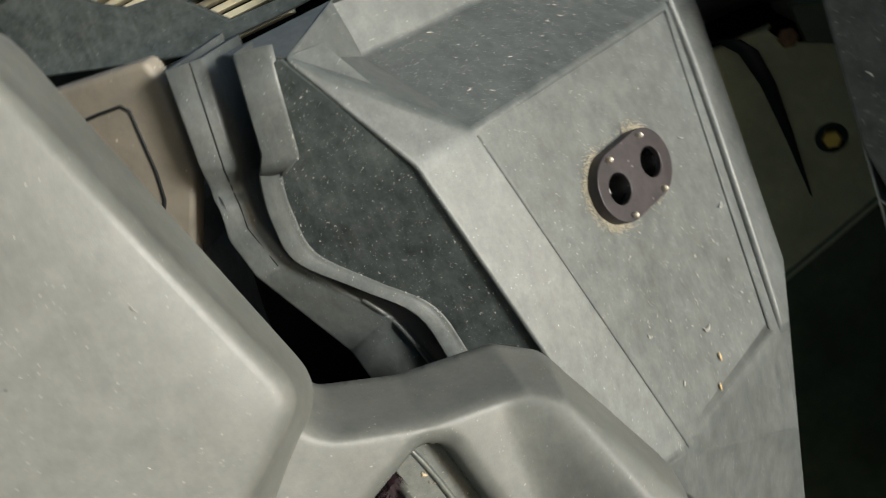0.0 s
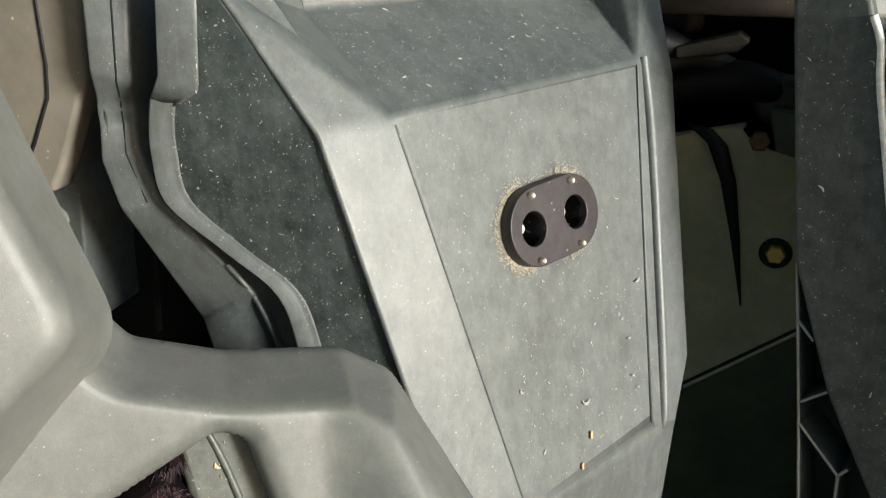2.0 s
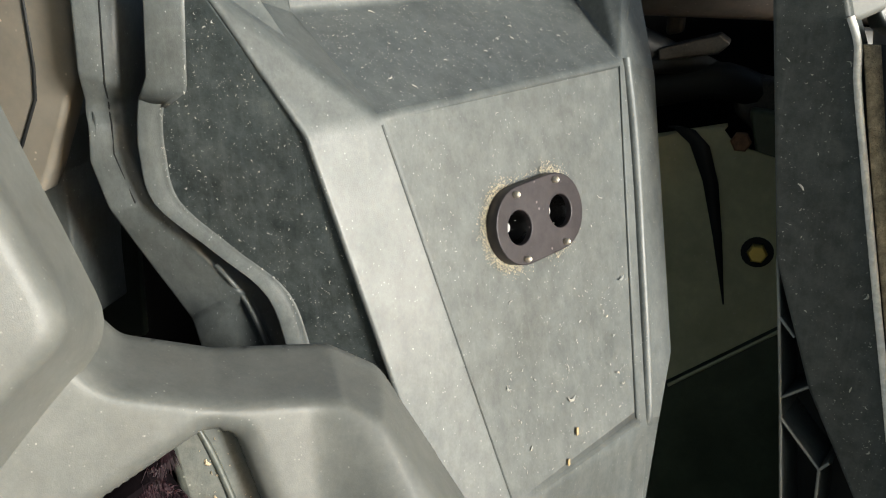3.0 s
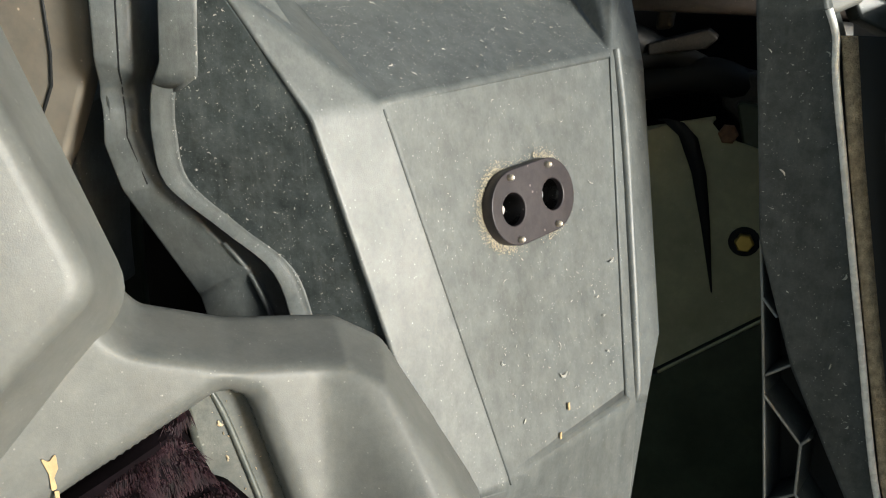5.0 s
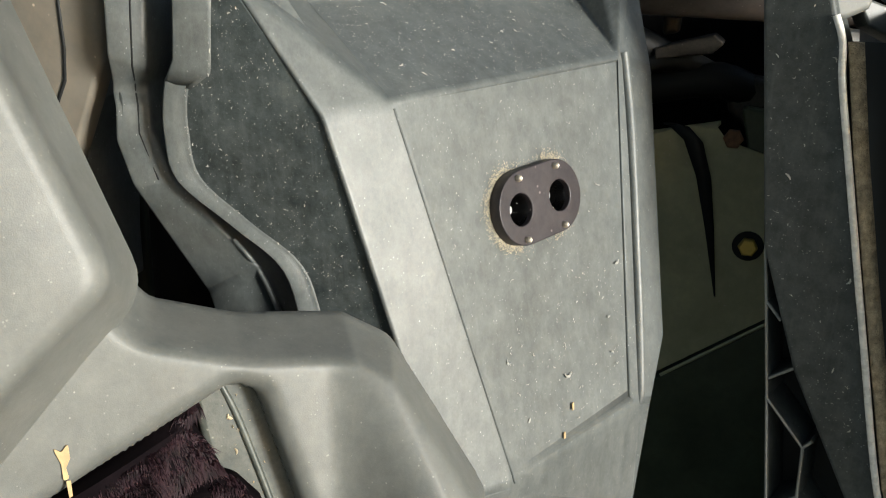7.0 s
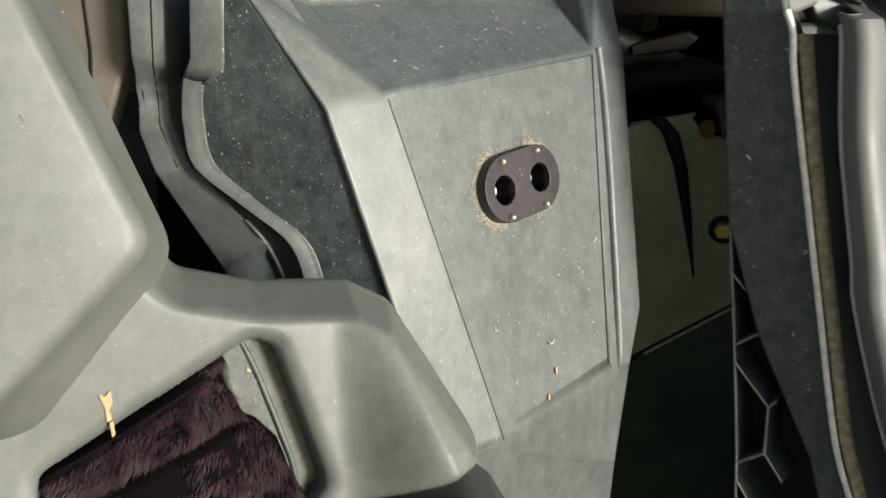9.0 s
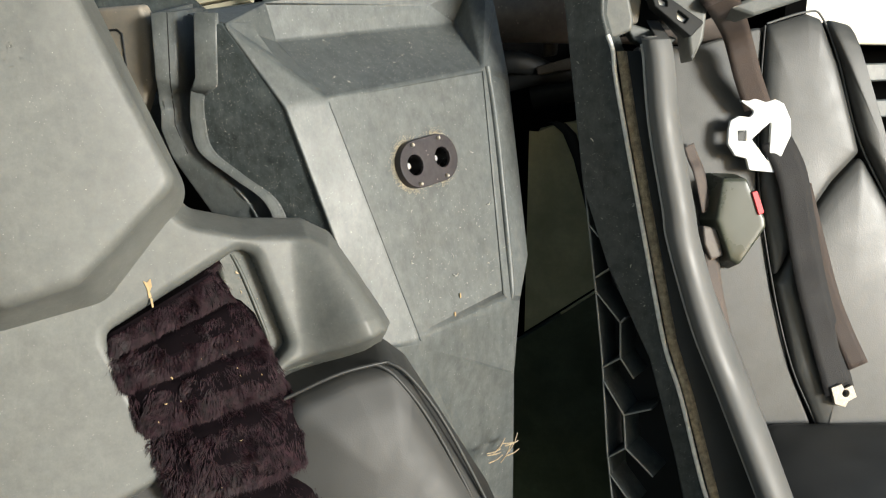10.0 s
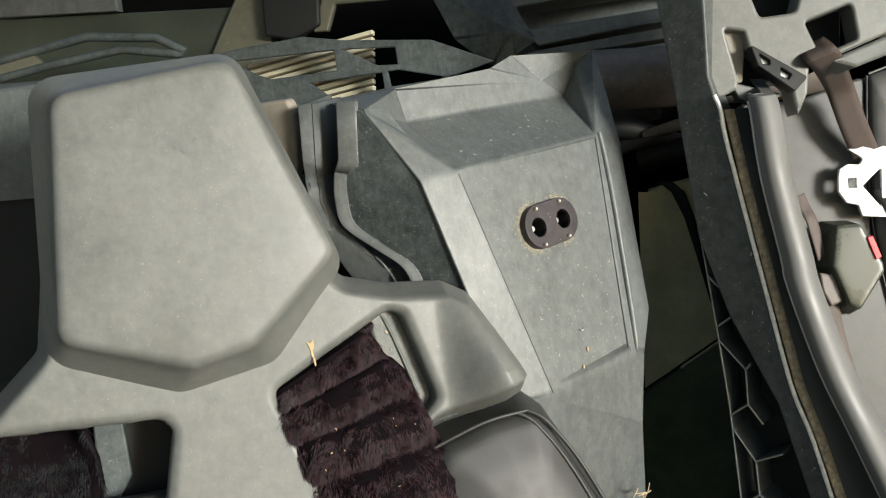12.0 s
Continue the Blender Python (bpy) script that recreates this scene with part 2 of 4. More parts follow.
def pad(name, fr, base, front, h0, h1, round_, r_base, r_front, mat, parent=None, label="", crown=0.0):
    """A raised pad with sloped sides, a rounded shoulder and a slightly crowned face."""
    b, f = fillet(base, r_base), fillet(front, r_front)
    rings = []
    for k in range(3):
        t = k / 3
        rings.append([fr.at(x0 + (x1 - x0) * t, y0 + (y1 - y0) * t, h0 + (h1 - round_ - h0) * t) for (x0, y0), (x1, y1) in zip(b, f)])
    cx, cy = sum(p[0] for p in f) / len(f), sum(p[1] for p in f) / len(f)
    inset = 0.0
    for k in range(6):
        a = k / 5 * math.pi / 2
        inset = (1 - math.cos(a)) * round_
        ring = []
        for x, y in f:
            d = math.hypot(x - cx, y - cy)
            s = 1 - inset / d
            ring.append(fr.at(cx + (x - cx) * s, cy + (y - cy) * s, h1 - round_ + round_ * math.sin(a)))
        rings.append(ring)
    for s in (0.75, 0.5, 0.25):
        rings.append([fr.at(cx + (x - cx) * s * 0.95, cy + (y - cy) * s * 0.95, h1 + crown * (1 - s * s)) for x, y in f])
    return loft(name, rings, mat, parent, label)


def box(name, fr, u0, u1, v0, v1, h0, h1, mat, parent=None, bevel=0.002, label=""):
    return plate(name, fr, [(u0, v0), (u1, v0), (u1, v1), (u0, v1)], mat, parent, (), h0, h1, bevel, label)


def sdf(U, V, poly):
    """Signed distance to a polygon, negative inside, over arrays."""
    d = np.full(U.shape, 1e9)
    inside = np.zeros(U.shape, bool)
    n = len(poly)
    for i in range(n):
        (x0, y0), (x1, y1) = poly[i - 1], poly[i]
        ex, ey = x1 - x0, y1 - y0
        t = np.clip(((U - x0) * ex + (V - y0) * ey) / (ex * ex + ey * ey + 1e-12), 0, 1)
        d = np.minimum(d, np.hypot(U - x0 - ex * t, V - y0 - ey * t))
        if y0 != y1:
            inside ^= ((y0 > V) != (y1 > V)) & (U < (x1 - x0) * (V - y0) / (y1 - y0) + x0)
    return np.where(inside, -d, d)


def round_over(s, r, depth):
    """Height below a face at distance s in from its edge, for an edge of radius r and a wall of that depth."""
    t = np.clip(s, 0, r)
    h = -r + np.sqrt(np.maximum(r * r - (r - t) ** 2, 0))
    return np.where(s < 0, -r + np.clip(s / 0.004, -1, 0) * (depth - r), h)


def moulded(name, fr, u_range, v_range, step, height, border, wall, mat, parent=None, label=""):
    """A moulded skin over the plane: height and border (distance outside the skin) are functions of arrays u, v; the rim turns back by wall."""
    us, vs = np.arange(*u_range, step), np.arange(*v_range, step)
    U, V = np.meshgrid(us, vs)
    H, D = height(U, V), border(U, V)
    gv, gu = np.gradient(D, step)
    K, out = D < 2.1 * step, D > -0.3 * step
    H = np.where(D > 0.5 * step, -wall, H)
    U, V = np.where(out, U - D * gu, U), np.where(out, V - D * gv, V)
    nu, nv = len(us), len(vs)
    P = np.array(fr.o)[None, None] + U[..., None] * np.array(fr.u) + V[..., None] * np.array(fr.v) + H[..., None] * np.array(fr.n)
    ok = K[:-1, :-1] & K[1:, :-1] & K[:-1, 1:] & K[1:, 1:]
    jj, ii = np.nonzero(ok)
    a = jj * nu + ii
    F = np.stack([a, a + 1, a + nu + 1, a + nu], 1)
    used = np.unique(F)
    remap = np.zeros(nu * nv, int)
    remap[used] = np.arange(len(used))
    mesh = bpy.data.meshes.new(name)
    mesh.from_pydata(P.reshape(-1, 3)[used].tolist(), [], remap[F].tolist())
    mesh.update()
    return link_mesh(name, mesh, mat, parent, label, 60)


# working planes of the place
SEAT = Plane((-0.085, 0.372, 0.903), (0.361, -0.905, 0.224))      # front of the first seat's shell
FACE = Plane((0.102, 0.607, 0.944), (0.675, -0.698, 0.240))       # socket face of the centre tower
SIDE = Plane((-0.085, 0.5295, 0.990), (-0.264, -0.960, -0.090))    # recessed side face of the tower
SHELL = Plane((0.294, 0.634, 0.912), (-0.576, -0.818, -0.015))    # dark edge of the second seat's shell
BACKREST = Plane((0.54, 0.87, 0.92), (0.10, -0.97, 0.20))         # leather of the second seat
REAR = Plane((0.30, 1.00, 0.90), (-0.30, -0.95, 0.0))             # bracket behind the gap

# ---------------------------------------------------------------- setting
def slab(name, x0, x1, y0, y1, z0, z1, mat, label, category):
    bm = bmesh.new()
    bmesh.ops.create_cube(bm, size=1.0, matrix=Matrix.LocRotScale(((x0 + x1) / 2, (y0 + y1) / 2, (z0 + z1) / 2), None, (x1 - x0, y1 - y0, z1 - z0)))
    return tagged(part(name, bm, mat), label, category, kind="structure")


slab("ground", -400, 400, -400, 400, -0.05, 0.0, soil, "dry brown soil ground under the vehicle", "ground")
# floor and rear wall carry their shade in the near-black colour
slab("floor", -0.9, 1.1, -0.9, 1.6, 0.28, 0.30, shade_black, "plain cabin floor of the vehicle, near-black as if in shade", "floor")
slab("wall_rear", -0.95, 1.15, 1.34, 1.38, 0.30, 1.60, shade_black, "plain rear bulkhead of the cabin, near-black to keep the gaps dark", "wall")
# unseen, added to block the sun from the space behind the gap
slab("sun_block_east", 0.60, 0.63, 0.96, 1.34, 0.30, 1.16, shade_black, "unseen black partition added to keep sun out of the gap", "wall")
# out of view; its rear edge is set by the sky light wanted behind
slab("ceiling", -0.95, 1.15, -0.2, 0.56, 1.60, 1.63, dark_plastic, "unseen dark roof panel that holds back sky light", "roof")
slab("wall_west", -0.98, -0.95, 0.25, 1.38, 0.30, 1.60, dark_plastic, "dark plastic side panel of the cabin", "wall")

# ---------------------------------------------------------------- centre tower
A, B = (-0.0056, 0.5416, 1.0564), (-0.0425, 0.5125, 1.0490)
U0, U1 = (-0.0997, 0.5230, 1.1279), (-0.0659, 0.6019, 1.1090)
FTR, PTR = (0.1249, 0.7836, 1.1248), (0.1580, 0.7059, 1.0741)
FOOT, HEEL = (0.0862, 0.5411, 0.7969), (0.0411, 0.5089, 0.8003)
tower = thing("centre_tower", "dusty grey moulded plastic tower between the two seats", "console", at=(0.1, 0.6, 0.30))


def facets(name, verts, faces, mat, parent, label="", bevel=0.004, thick=0.004, seg=3, widths=None):
    """Flat faces with rounded edges; widths gives some edges a rounding of their own."""
    bm = bmesh.new()
    vs = [bm.verts.new(v) for v in verts]
    for f in faces:
        bm.faces.new([vs[i] for i in f])
    bmesh.ops.recalc_face_normals(bm, faces=bm.faces)
    inner = [e for e in bm.edges if len(e.link_faces) == 2]
    if widths:
        weight = bm.edges.layers.float.new("bevel_weight_edge")
        bm.verts.index_update()
        most = max(widths.values())
        for e in [e for e in bm.edges if len(e.link_faces) == 2]:
            e[weight] = widths.get(tuple(sorted(v.index for v in e.verts)), bevel) / most
        ob = part(name, bm, mat, parent, label, 0)
        mod = ob.modifiers.new("rounding", "BEVEL")
        mod.limit_method, mod.width, mod.segments, mod.use_clamp_overlap = "WEIGHT", most, seg, False
        if thick:
            mod = ob.modifiers.new("thickness", "SOLIDIFY")
            mod.thickness, mod.offset = thick, 1 if ob.data.polygons[0].normal.dot(FACE.n) > 0 else -1
        return ob
    if bevel:
        bmesh.ops.bevel(bm, geom=inner, offset=bevel, segments=seg, profile=0.5, affect="EDGES")
    ob = part(name, bm, mat, parent, label, 0)
    for p in ob.data.polygons:
        p.use_smooth = bevel > 0 and 2 * p.area / sum((ob.data.vertices[i].co - ob.data.vertices[j].co).length for i, j in p.edge_keys) < 0.006
    if thick:
        mod = ob.modifiers.new("thickness", "SOLIDIFY")
        mod.thickness, mod.offset = thick, -1
    return ob


tower_verts = [
    A, B, U0, U1, FTR, PTR, FOOT,
    HEEL,                         # 7 foot of the bevel's near edge
    (0.1894, 0.7330, 1.0620),     # 8 outer rim, top
    (0.213, 0.684, 0.853),        # 9 outer rim, kink
    (0.2025, 0.6574, 0.8066),     # 10
    (0.1873, 0.6441, 0.8119),     # 11 foot of the rib
    (0.205, 0.715, 0.420),        # 12 lower corner
    (0.118, 0.600, 0.420),        # 13
    (0.1742, 0.7750, 1.1433),     # 14 outer rim above the facet
    (-0.1415, 0.5500, 1.1370), (-0.0759, 0.6050, 1.1480), (0.0312, 0.7050, 1.1668),   # 15 16 17 top of the upstand
    (0.065, 0.560, 0.420),        # 18
    *[Vector(p) - SIDE.n * 0.03 + SIDE.u * 0.012 for p in (B, U0, HEEL)],   # 19 to 21 return behind the ridge
    (0.192, 0.648, 0.722),        # 22 narrowest place below the rim
    (0.0577, 0.7350, 1.1816), (0.1636, 0.7900, 1.1796), (0.1404, 0.7850, 1.1666), (0.0921, 0.7580, 1.1479),   # 23 to 26 corner post
]
body = facets("body", [Vector(v) - FACE.n * 0.002 for v in tower_verts], [
    (0, 5, 11, 6),                # socket face
    (0, 6, 7, 1),                 # bevel
    (0, 1, 2), (0, 2, 3),         # upper bevel
    (0, 3, 4, 5),                 # top facet
    (5, 8, 9, 10, 11),            # outer margin
    (6, 11, 22), (11, 10, 22), (6, 22, 12), (6, 12, 13),   # lower face
    (7, 6, 13, 18),
    (4, 25, 5), (5, 25, 24), (5, 24, 14), (5, 14, 8),   # outer top corner
    (2, 3, 16), (2, 16, 15),      # flange
    (3, 4, 26, 16), (16, 26, 17),   # upstand
    (26, 4, 25, 24), (26, 24, 23), (17, 26, 23),   # corner post
    (1, 7, 21, 19), (2, 1, 19, 20),   # ridge turning in to the side face
], tower_plastic, tower, bevel=0.004, thick=0.002, seg=6,
    widths={(0, 5): 0.0026, (0, 6): 0.0030, (0, 1): 0.0060, (0, 3): 0.0008, (0, 2): 0.005, (1, 7): 0.0022, (1, 2): 0.0030, (5, 11): 0.0015, (6, 11): 0.0090, (11, 22): 0.006, (10, 11): 0.003,
            (6, 22): 0.006, (6, 12): 0.006, (4, 25): 0.002, (5, 25): 0.002, (5, 24): 0.001, (5, 14): 0.001, (2, 16): 0.001, (2, 3): 0.0005, (3, 16): 0.001, (16, 26): 0.001, (24, 26): 0.001, (17, 26): 0.001, (23, 26): 0.001, (4, 26): 0.002})

# recessed side face with its raised lip
side_outline = [(0.0450, 0.0592), (0.0895, -0.0780), (0.1295, -0.2000), (0.060, -0.200), (0.031, -0.071), (0.015, -0.038), (-0.056, 0.011),
                (-0.063, 0.035), (-0.059, 0.073), (-0.036, 0.082), (-0.028, 0.140), (-0.0165, 0.1395)]
# same plastic as the body, its shade put into the darker colour
plate("side_face", SIDE, side_outline, grained_shade_plastic, tower, h0=-0.006, h1=-0.0025, bevel=0.001)
LIP = [(-0.0545, 0.0760, 0.012), (-0.0577, 0.0611, 0.0110), (-0.0591, 0.0411, 0.0115), (-0.0533, 0.0124, 0.0110), (-0.0172, -0.0139, 0.0085), (0.0154, -0.0388, 0.0095), (0.0285, -0.0824, 0.0105), (0.0515, -0.160, 0.0105)]
lip_line = smooth_path(LIP, 5)
loft("lip", [[SIDE.at(p.x - 0.0012, p.y, -0.026), SIDE.at(p.x - 0.0008, p.y, 0.0022), SIDE.at(p.x + 0.0004, p.y, 0.0034), SIDE.at(p.x + 0.0016, p.y, 0.0032), SIDE.at(p.x + p.z * 0.75, p.y + 0.001, -0.0010), SIDE.at(p.x + p.z * 1.0, p.y + 0.001, -0.0024), SIDE.at(p.x + p.z * 1.3, p.y + 0.002, -0.0031)]
             for p in lip_line], tower_plastic, tower, closed=False, thick=0.0006, smooth=45)
tube("lip_edge", [SIDE.at(p.x - 0.0010, p.y, 0.0016) for p in lip_line], 0.0006, dark_plastic, tower, curved=False)
tab_rows = [(-0.0545, 0.0750, -0.0440, 0.0700), (-0.0500, 0.0835, -0.0300, 0.0800), (-0.0478, 0.0880, -0.0290, 0.0850), (-0.0450, 0.1150, -0.0265, 0.1130), (-0.0415, 0.1500, -0.0230, 0.1500)]
loft("tab", [[SIDE.at(a - 0.001, b, -0.026), SIDE.at(a - 0.0006, b, 0.0030), SIDE.at(a + 0.0008, b, 0.0044), SIDE.at(a + 0.0020, b, 0.0042), SIDE.at(c - 0.003, d, -0.0005 - 0.002 * (k == 0)), SIDE.at(c, d, -0.0020), SIDE.at(c + 0.004, d - 0.001, -0.0034)]
             for k, (a, b, c, d) in enumerate(tab_rows)], tower_plastic, tower, closed=False, thick=0.0006, smooth=45)
RIB = ((0.1165, 0.137, -0.0010), (0.1150, 0.091, 0.0004), (0.1118, 0.040, 0.0004), (0.1072, -0.010, 0.0004), (0.1015, -0.070, 0.0004), (0.0960, -0.128, -0.0010), (0.0948, -0.140, -0.005))
tube("rib", [FACE.at(u, v, h) for u, v, h in RIB], 0.0042, tower_plastic, tower)
# dark of the crease between bevel and socket face, put in as a tube
tube("crease_line", [Vector(A).lerp(Vector(FOOT), f) - FACE.n * 0.0004 for f in (0.015, 0.5, 1.0)], 0.0009, shell_black, tower, curved=False)

# twin socket in the tower's face
socket = thing("twin_socket", "dark purple-grey twin round socket set in the tower", "socket", at=FACE.at(0, 0.038))


def oval(cx, cy, half, r, tilt, seg=14):
    c, s = math.cos(tilt), math.sin(tilt)
    out = []
    for sx, start in ((1, -math.pi / 2), (-1, math.pi / 2)):
        for k in range(seg + 1):
            a = start + math.pi * k / seg
            x, y = sx * half + r * math.cos(a), r * math.sin(a)
            out.append((cx + x * c - y * s, cy + x * s + y * c))
    return out


def disc(cx, cy, r, seg=28):
    return [(cx + r * math.cos(2 * math.pi * k / seg), cy + r * math.sin(2 * math.pi * k / seg)) for k in range(seg)]


TILT_S = radians(6)
# the tower's face is cut through for the socket
cu = bpy.data.curves.new("cutter", "CURVE")
cu.dimensions, cu.fill_mode, cu.extrude = "2D", "BOTH", 0.03
sp = cu.splines.new("POLY")
hole = oval(-0.0090, 0.038, 0.0190, 0.0165, TILT_S)
sp.points.add(len(hole) - 1)
for q, (x, y) in zip(sp.points, hole):
    q.co = (x, y, 0, 1)
sp.use_cyclic_u = True
cutter = new("cutter", from_curve(cu, FACE.matrix()))
mod = body.modifiers.new("opening", "BOOLEAN")
mod.operation, mod.object, mod.solver = "DIFFERENCE", cutter, "EXACT"
bpy.context.view_layer.update()
opened = bpy.data.meshes.new_from_object(body.evaluated_get(bpy.context.evaluated_depsgraph_get()))
body.modifiers.clear()
body.data = opened
opened.materials.clear()
opened.materials.append(tower_plastic)
for p in opened.polygons:
    p.use_smooth = 2 * p.area / sum((opened.vertices[i].co - opened.vertices[j].co).length for i, j in p.edge_keys) < 0.0045
bpy.data.objects.remove(cutter)
PROUD = Plane(FACE.at(-0.0085, 0.038, 0.0095), FACE.n)
HOLES = ((-0.0215, -0.0025), (0.0195, 0.0018))
plate("block", PROUD, oval(0, 0, 0.0170, 0.0260, TILT_S), socket_mat, socket, [disc(cx, cy, 0.0112) for cx, cy in HOLES], h0=-0.0105, h1=0.0, bevel=0.0007)
for cx, cy in HOLES:
    cup = loft("cup", [[PROUD.at(x, y, hh) for x, y in disc(cx, cy, r)] for r, hh in ((0.0113, -0.0006), (0.0110, -0.012), (0.0110, -0.040), (0.004, -0.040))], cup_mat, socket, cap_end=True)
    tube("contact_pin", [PROUD.at(cx, cy, -0.039), PROUD.at(cx, cy, -0.012)], 0.0034, steel, cup, curved=False)
for cx, cy in ((-0.0225, 0.0190), (0.0165, 0.0230), (0.0205, -0.0195), (-0.0195, -0.0235)):
    loft("screw", [[PROUD.at(x, y, hh) for x, y in disc(cx, cy, r, 12)] for r, hh in ((0.0023, -0.0005), (0.0023, 0.0026), (0.0016, 0.0036), (0.0007, 0.0032))], screw_metal, socket)
flecks, ffaces = [], []
dust_rng = random.Random(9)
for _ in range(2600):
    a = dust_rng.random()
    ring = oval(-0.0085, 0.038, 0.0170, 0.0262 + abs(dust_rng.gauss(0, 0.0034)), TILT_S, 24)
    i, f = int(a * len(ring)), dust_rng.random()
    x, y = (p + (q - p) * f for p, q in zip(ring[i - 1], ring[i]))
    s = dust_rng.uniform(0.0002, 0.0005)
    i0 = len(flecks)
    for k in range(4):
        w = math.pi / 2 * k + dust_rng.random()
        flecks.append(FACE.at(x + s * math.cos(w), y + s * math.sin(w), 0.0006))
    flecks.append(FACE.at(x, y, 0.0006 + s * 0.5))
    ffaces += [(i0 + k, i0 + (k + 1) % 4, i0 + 4) for k in range(4)]
ring_dust = raw("dust_crust", flecks, ffaces, dust_ring, smooth=0)
tagged(ring_dust, "pale dust caked round the socket opening", "dust", kind="stuff")

# second body beside the tower's lip
neighbour = thing("side_duct", "grey plastic air duct beside the centre tower", "duct", at=SIDE.at(-0.09, 0, -0.02))
STATIONS = [  # left u, v, h and right u, v, h down the casing
    (-0.0915, 0.1500, 0.002, -0.0685, 0.1500, -0.010), (-0.0954, 0.0869, 0.002, -0.0763, 0.0765, -0.010), (-0.0990, 0.0690, -0.005, -0.0795, 0.0685, -0.015), (-0.1000, 0.0625, -0.005, -0.0795, 0.0622, -0.015),
    (-0.0956, 0.0540, 0.000, -0.0773, 0.0545, -0.012), (-0.0975, 0.0338, 0.001, -0.0763, 0.0394, -0.010), (-0.0875, 0.0050, 0.003, -0.0626, 0.0108, -0.006),
    (-0.0500, -0.0710, -0.013, -0.0060, -0.0430, -0.004), (-0.0415, -0.0780, -0.004, -0.0035, -0.0520, -0.013), (-0.0180, -0.1500, -0.001, 0.0310, -0.1500, -0.016)]
duct_verts, duct_faces = [], []
for uL, vL, hL, uR, vR, hR in STATIONS:
    duct_verts += [SIDE.at(uL + 0.010, vL + 0.004, hL - 0.06), SIDE.at(uL, vL, hL), SIDE.at(uR, vR, hR), SIDE.at(uR + 0.001, vR, hR - 0.05)]
for i in range(len(STATIONS) - 1):
    for k in range(3):
        duct_faces.append((i * 4 + k, i * 4 + k + 1, i * 4 + 5 + k, i * 4 + 4 + k))
casing = facets("casing", duct_verts, duct_faces, tower_plastic, neighbour, bevel=0.0028, seg=4)
for p in casing.data.polygons:
    p.use_smooth = True
casing.data.set_sharp_from_angle(angle=radians(50))
tube("seam", [SIDE.at(uL * 0.35 + uR * 0.65, vL * 0.35 + vR * 0.65, hL * 0.35 + hR * 0.65 - 0.0003) for uL, vL, hL, uR, vR, hR in STATIONS[:7]], 0.0006, black_plastic, neighbour, curved=False)
tube("bead", [SIDE.at(-0.022, -0.0260, -0.0050), SIDE.at(-0.013, -0.0360, -0.0050), SIDE.at(-0.008, -0.0460, -0.0080), SIDE.at(0.001, -0.066, -0.0090), SIDE.at(0.015, -0.105, -0.0095)], 0.0018, tower_plastic, neighbour)
loft("bolt_cap", [[SIDE.at(-0.1625 + r * math.cos(k * 0.52), -0.0215 + r * math.sin(k * 0.52), hh) for k in range(12)] for r, hh in ((0.0085, -0.055), (0.0085, -0.028), (0.0065, -0.0235), (0.003, -0.022))], rib_plastic, neighbour)
plate("mount", SIDE, fillet([(-0.1306, 0.0655), (-0.1518, 0.0163), (-0.170, -0.002), (-0.215, -0.010), (-0.215, -0.11), (-0.150, -0.10), (-0.1484, -0.0636), (-0.1438, -0.0219), (-0.1420, 0.0134), (-0.1290, 0.050)], 0.003), tower_plastic, neighbour, h0=-0.085, h1=-0.030, bevel=0.002)

cover = thing("engine_cover", "dusty beige plastic cover with a groove behind the seat", "cover", at=SIDE.at(-0.2, 0.05, -0.05))
plate("panel", SIDE, fillet([(-0.42, 0.120), (-0.245, 0.148), (-0.112, 0.156), (-0.1050, 0.1379), (-0.1087, 0.1001), (-0.1105, 0.0780), (-0.1225, 0.0522), (-0.1388, 0.0185), (-0.149, 0.0030), (-0.1708, 0.0005), (-0.42, -0.03)], 0.006), beige_cover, cover, h0=-0.032, h1=-0.014, bevel=0.004, res=4)
tube("groove", [SIDE.at(u, v, -0.0142) for u, v in ((-0.30, 0.106), (-0.2273, 0.1206), (-0.1602, 0.1303), (-0.1417, 0.1321), (-0.1363, 0.1280), (-0.1370, 0.0850), (-0.1400, 0.0650), (-0.1560, 0.0350), (-0.1660, 0.0185))], 0.0013, black_plastic, cover, curved=False)
plate("bump_stop", SIDE, fillet([(-0.196, 0.096), (-0.174, 0.099), (-0.178, 0.068), (-0.194, 0.064)], 0.004), beige_cover, cover, h0=-0.016, h1=-0.0115, bevel=0.002, res=3)

# ---------------------------------------------------------------- first seat
seat_one = thing("bucket_seat", "grey moulded plastic bucket seat with harness slots", "bucket seat", "bucket seats", at=(-0.15, 0.40, 0.30))
OUT = fillet([(-0.56, -0.075), (-0.400, -0.035), (-0.345, 0.000), (-0.298, 0.045), (-0.262, 0.290), (-0.09, 0.290), (-0.040, 0.110), (-0.012, 0.078), (0.030, 0.066), (0.088, 0.061), (0.114, 0.046), (0.163, -0.047),
              (0.150, -0.062), (0.062, -0.086), (0.000, -0.140), (-0.072, -0.172), (-0.120, -0.190), (-0.20, -0.208), (-0.56, -0.208)], [0.014] * 11 + [0.005] * 2 + [0.014] * 6)
SLOT_A = fillet([(-0.094, -0.022), (0.022, 0.038), (0.034, 0.032), (0.058, -0.052), (0.046, -0.064), (-0.060, -0.115)], 0.010)
SLOT_B = fillet([(-0.350, -0.024), (-0.196, -0.031), (-0.188, -0.042), (-0.201, -0.104), (-0.245, -0.128), (-0.350, -0.128)], 0.010)


